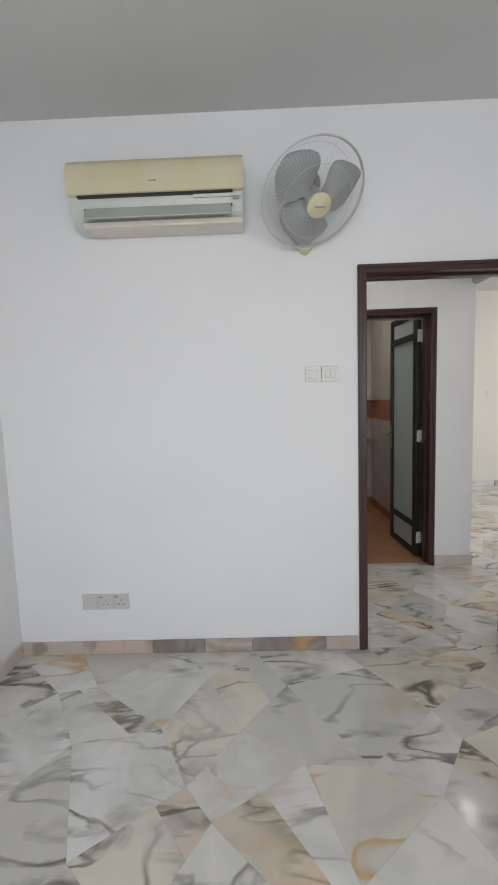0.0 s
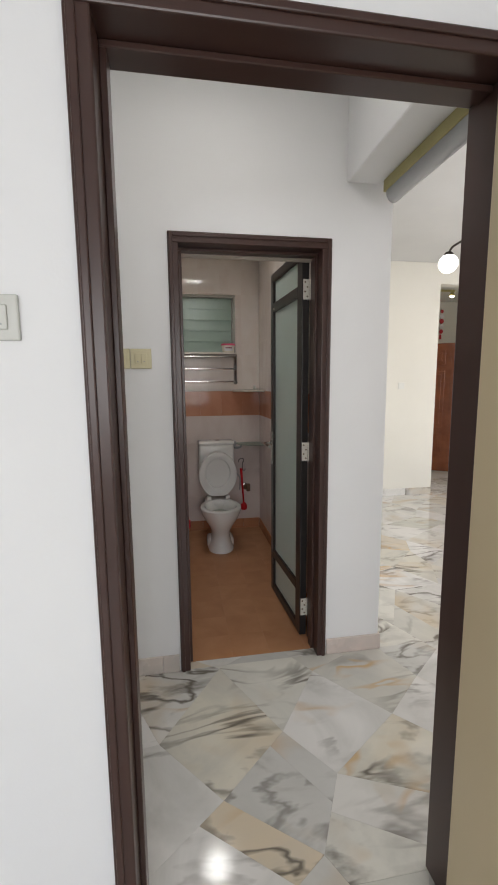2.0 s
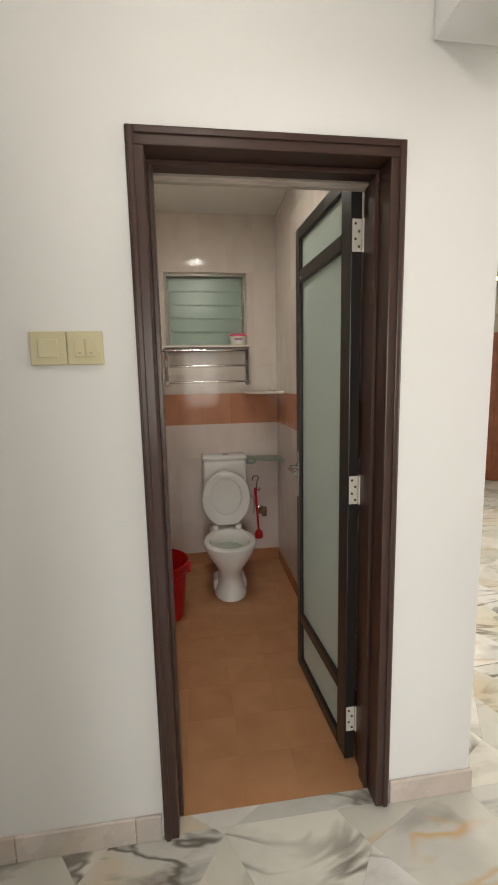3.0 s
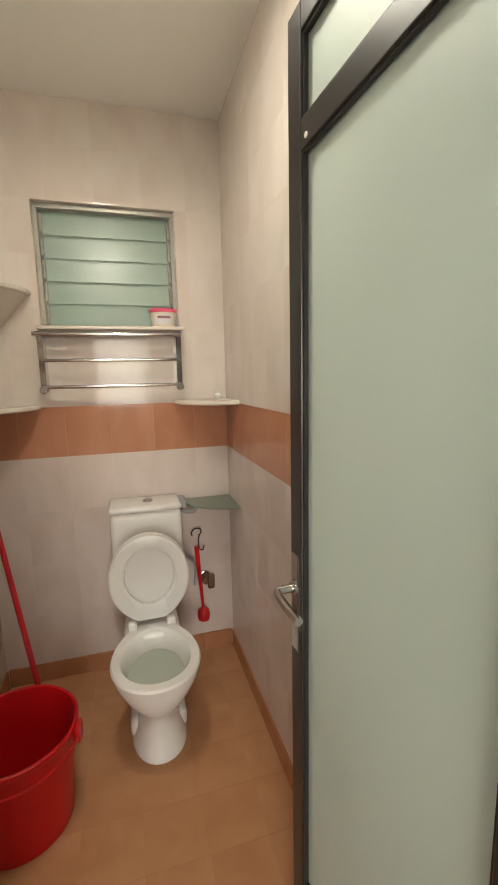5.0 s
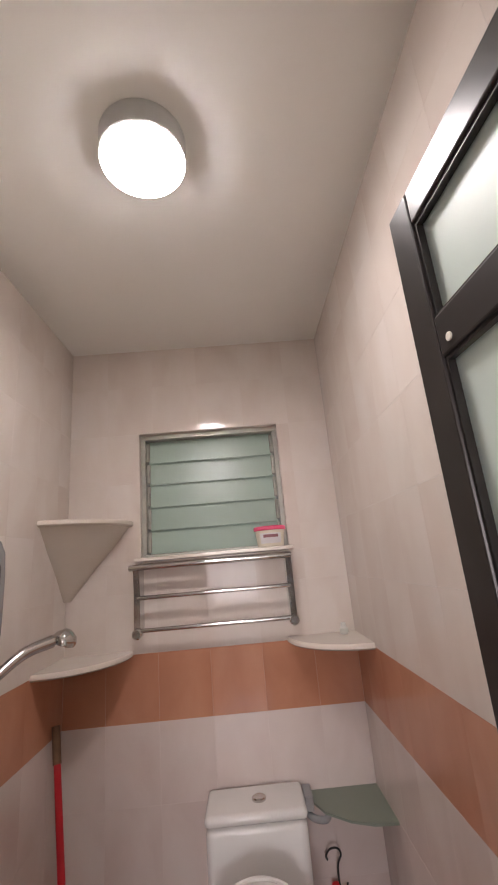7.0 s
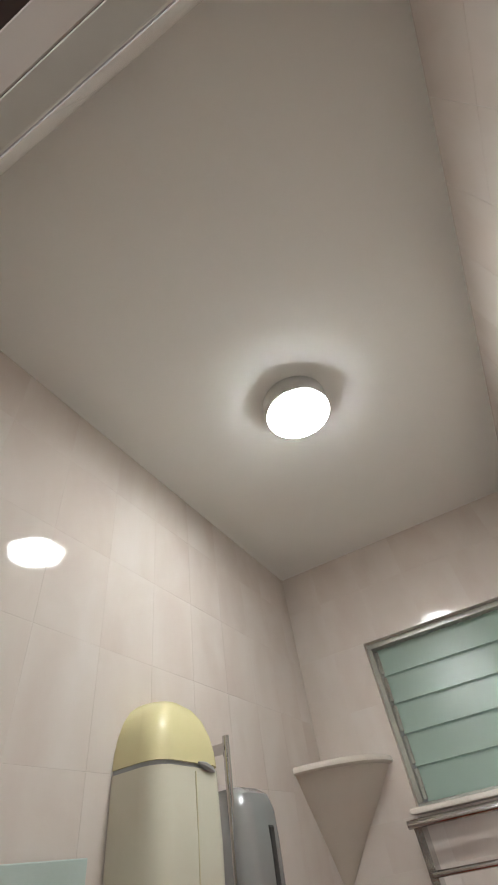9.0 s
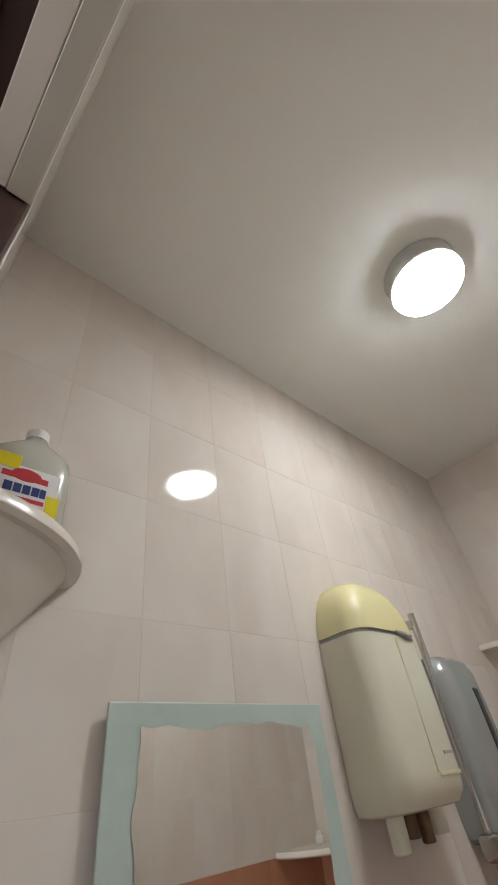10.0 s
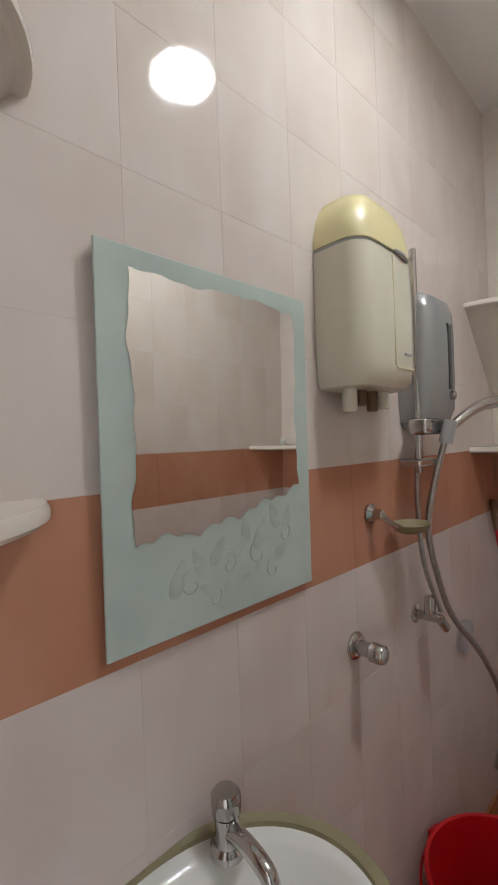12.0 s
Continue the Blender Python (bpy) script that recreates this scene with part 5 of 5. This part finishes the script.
def shower_unit():
    g = thing("shower_heater", "grey electric shower unit with a dark display slot", "shower unit")
    def sec(z, k, d):
        cy = 5.135
        return rounded_rect(cy - 0.088 * k, cy + 0.088 * k, XL + 0.001, XL + 0.095 * d, 0.04 * min(1, d), z)
    loops = [sec(1.455, 0.7, 0.55), sec(1.465, 0.88, 0.82), sec(1.50, 0.97, 0.97), sec(1.58, 1, 1), sec(1.70, 1, 1), sec(1.76, 0.97, 0.97), sec(1.79, 0.88, 0.86), sec(1.805, 0.7, 0.6)]
    part("body", rings(bmesh.new(), loops), M_SILVER, g, "", True)
    part("display_slot", box(XL + 0.085, XL + 0.0965, 5.145, 5.175, 1.55, 1.73, 0.006, 2), M_DARK, g, "black display slot")
    part("dial", lathe([(0.012, 0), (0.012, 0.010), (0.008, 0.013)], 18, Matrix.Translation((XL + 0.094, 5.16, 1.535)) @ Matrix.Rotation(radians(90), 4, "Y")), M_CHROME, g, "", True)
    s = thing("shower_set", "chrome shower rail with hand shower and hose", "shower")
    px, py = XL + 0.05, 5.055
    part("rail", tube([(px, py, 1.335), (px, py, 1.91)], 0.009, 14), M_CHROME, s, "", True)
    for z in (1.36, 1.885):
        part("wall_bracket", cyl((XL, py, z), (1, 0, 0), 0.012, 0.05, 14), M_CHROME, s, "", True)
    part("lower_collar", box(px - 0.03, px + 0.025, py - 0.05, py + 0.045, 1.352, 1.372, 0.006, 2), M_CHROME, s)
    hold = part("holder", box(px - 0.016, px + 0.036, py - 0.03, py + 0.065, 1.432, 1.475, 0.01, 3), M_CHROME, s, "", True)
    part("pivot", cyl((px + 0.045, py + 0.055, 1.41), (0.2, 0.1, 1), 0.018, 0.06, 16, 0.004), M_GREY, hold, "", True)
    path = smooth_path([(px + 0.04, py + 0.05, 1.43), (px + 0.07, py + 0.11, 1.475), (px + 0.10, py + 0.16, 1.505), (px + 0.14, py + 0.22, 1.518)], 18)
    part("hand_shower", tube(path, lambda u: 0.011 + 0.006 * u, 14), M_CHROME, s, "", True)
    part("spray_head", lathe([(0.012, 0.03), (0.028, 0.018), (0.034, 0.004), (0.032, -0.006), (0.0005, -0.008)], 24, Matrix.Translation((px + 0.16, py + 0.25, 1.512)) @ Matrix.Rotation(radians(24), 4, "Y")), M_CHROME, s, "", True)
    hose = smooth_path([(px + 0.045, py + 0.055, 1.42), (px + 0.02, py + 0.045, 1.32), (px, py + 0.035, 1.18), (px + 0.012, py + 0.075, 1.02), (px + 0.03, py + 0.11, 0.93), (px + 0.06, py + 0.20, 0.82), (px + 0.07, py + 0.32, 0.66), (px + 0.05, py + 0.41, 0.48), (px + 0.02, py + 0.43, 0.34)], 70)
    part("hose", tube(hose, 0.0085, 10), M_HOSE, s, "ribbed steel hose", True)
    hose2 = smooth_path([(px - 0.01, py + 0.03, 1.47), (px - 0.012, py + 0.005, 1.30), (px - 0.008, py + 0.02, 1.10), (px + 0.01, py + 0.07, 0.96)], 40)
    part("hose", tube(hose2, 0.0065, 10), M_HOSE, s, "thin steel hose", True)
    t = thing("wall_tap", "chrome wall tap with a hose outlet", "tap")
    part("flange", lathe([(0.024, 0), (0.024, 0.005), (0.016, 0.01)], 24, Matrix.Translation((XL, 5.10, 0.945)) @ Matrix.Rotation(radians(90), 4, "Y")), M_CHROME, t, "", True)
    part("body", cyl((XL, 5.10, 0.945), (1, 0.1, 0), 0.012, 0.075, 16, 0.003), M_CHROME, t, "", True)
    part("handle", box(XL + 0.03, XL + 0.055, 5.085, 5.115, 0.95, 1.005, 0.008, 3), M_CHROME, t, "", True)
    part("outlet", cyl((XL + 0.062, 5.108, 0.945), (0.3, 0.5, -0.8), 0.012, 0.04, 14, 0.003), M_CHROME, t, "", True)
    c = thing("stop_cock", "round chrome stop cock on the tiled wall", "valve")
    part("flange", lathe([(0.030, 0), (0.030, 0.005), (0.024, 0.012), (0.018, 0.014)], 28, Matrix.Translation((XL, 4.802, 0.965)) @ Matrix.Rotation(radians(90), 4, "Y")), M_CHROME, c, "", True)
    part("spindle", cyl((XL + 0.01, 4.802, 0.965), (1, 0, 0), 0.016, 0.038, 18, 0.003), M_CHROME, c, "", True)
    part("handle", lathe([(0.018, 0), (0.022, 0.004), (0.021, 0.03), (0.016, 0.036), (0.0005, 0.037)], 8, Matrix.Translation((XL + 0.04, 4.802, 0.965)) @ Matrix.Rotation(radians(90), 4, "Y")), M_CHROME, c, "", True)
    d = thing("soap_dish", "chrome soap holder with a green glass dish", "soap dish")
    part("mount", lathe([(0.024, 0), (0.024, 0.006), (0.014, 0.016), (0.012, 0.035)], 24, Matrix.Translation((XL, 4.885, 1.25)) @ Matrix.Rotation(radians(90), 4, "Y")), M_CHROME, d, "", True)
    part("arm", tube(smooth_path([(XL + 0.03, 4.885, 1.248), (XL + 0.045, 4.91, 1.225), (XL + 0.05, 4.94, 1.212)], 12), 0.008, 10), M_CHROME, d, "", True)
    part("dish", lathe([(0.03, 0.0), (0.046, 0.006), (0.056, 0.022), (0.052, 0.022), (0.042, 0.010), (0.0005, 0.006)], 30, Matrix.Translation((XL + 0.058, 4.975, 1.197)), sx=0.8), M_DULL_OLIVE, d, "yellow-green glass dish", True)
    p = thing("soap_wrapper", "crumpled white paper stuck on the wall", "paper")
    bm = bmesh.new()
    rng = random.Random(8)
    grid = [[Vector((XL + 0.006 + rng.uniform(0, 0.012), 5.37 + 0.022 * i + 0.012 * j, 0.74 + 0.024 * j - 0.01 * i)) for i in range(5)] for j in range(5)]
    rings(bm, grid, False, False, False)
    bmesh.ops.solidify(bm, geom=bm.faces[:], thickness=0.002)
    part("sheet", bm, M_PAPER, p, "", True)


shower_unit()


def cleaner_bottle():
    b = thing("cleaner_bottle", "milky plastic cleaner bottle with red, blue and yellow label", "bottle")
    cx, cy, z0 = 0.967, 4.052, 1.869
    loops = []
    for z, ry, rx in ((0, 0.055, 0.028), (0.006, 0.060, 0.032), (0.12, 0.060, 0.032), (0.15, 0.054, 0.030), (0.165, 0.036, 0.024), (0.178, 0.018, 0.017), (0.188, 0.015, 0.015)):
        loops.append([Vector((cx + rx * (abs(math.cos(a)) ** 0.7) * math.copysign(1, math.cos(a)), cy + ry * (abs(math.sin(a)) ** 0.7) * math.copysign(1, math.sin(a)), z0 + z)) for a in [2 * math.pi * i / 36 for i in range(36)]])
    part("body", rings(bmesh.new(), loops), M_BOTTLE, b, "", True)
    part("cap", lathe([(0.017, z0 + 0.186), (0.017, z0 + 0.202), (0.013, z0 + 0.206)], 20, Matrix.Translation((cx, cy, 0))), M_PLASTIC_W, b, "white cap", True)
    fx = cx + 0.0315
    lab = part("label", box(fx, fx + 0.0012, cy - 0.046, cy + 0.038, z0 + 0.030, z0 + 0.112, 0.0004, 1), M_PAPER, b, "white label")
    part("red_flash", box(fx + 0.001, fx + 0.002, cy - 0.04, cy + 0.022, z0 + 0.090, z0 + 0.099), M_LRED, lab)
    part("red_oval", rings(bmesh.new(), [[Vector((fx + 0.0011 + e, cy - 0.008 + 0.02 * math.cos(2 * math.pi * i / 24), z0 + 0.098 + 0.010 * math.sin(2 * math.pi * i / 24))) for i in range(24)] for e in (0, 0.0012)]), M_LRED, lab)
    for i, (o, w) in enumerate(((-0.034, 0.011), (-0.021, 0.010), (-0.009, 0.010), (0.003, 0.010), (0.014, 0.008))):
        part("name_bar", box(fx + 0.001, fx + 0.002, cy + o, cy + o + w, z0 + 0.068, z0 + 0.082), M_LBLUE, lab)
    part("red_stripe", box(fx + 0.001, fx + 0.002, cy - 0.03, cy + 0.022, z0 + 0.056, z0 + 0.062), M_LRED, lab)
    part("yellow_patch", box(fx + 0.001, fx + 0.0018, cy + 0.024, cy + 0.042, z0 + 0.030, z0 + 0.074, 0.0003, 1), M_YELLOW, lab)
    part("yellow_patch", box(fx + 0.001, fx + 0.0018, cy - 0.05, cy - 0.02, z0 + 0.104, z0 + 0.128, 0.0003, 1), M_YELLOW, lab)


cleaner_bottle()

# ---- pieces of skirting, tile and floor ----
lay_baseboards()
lay_tiles()
lay_floor()
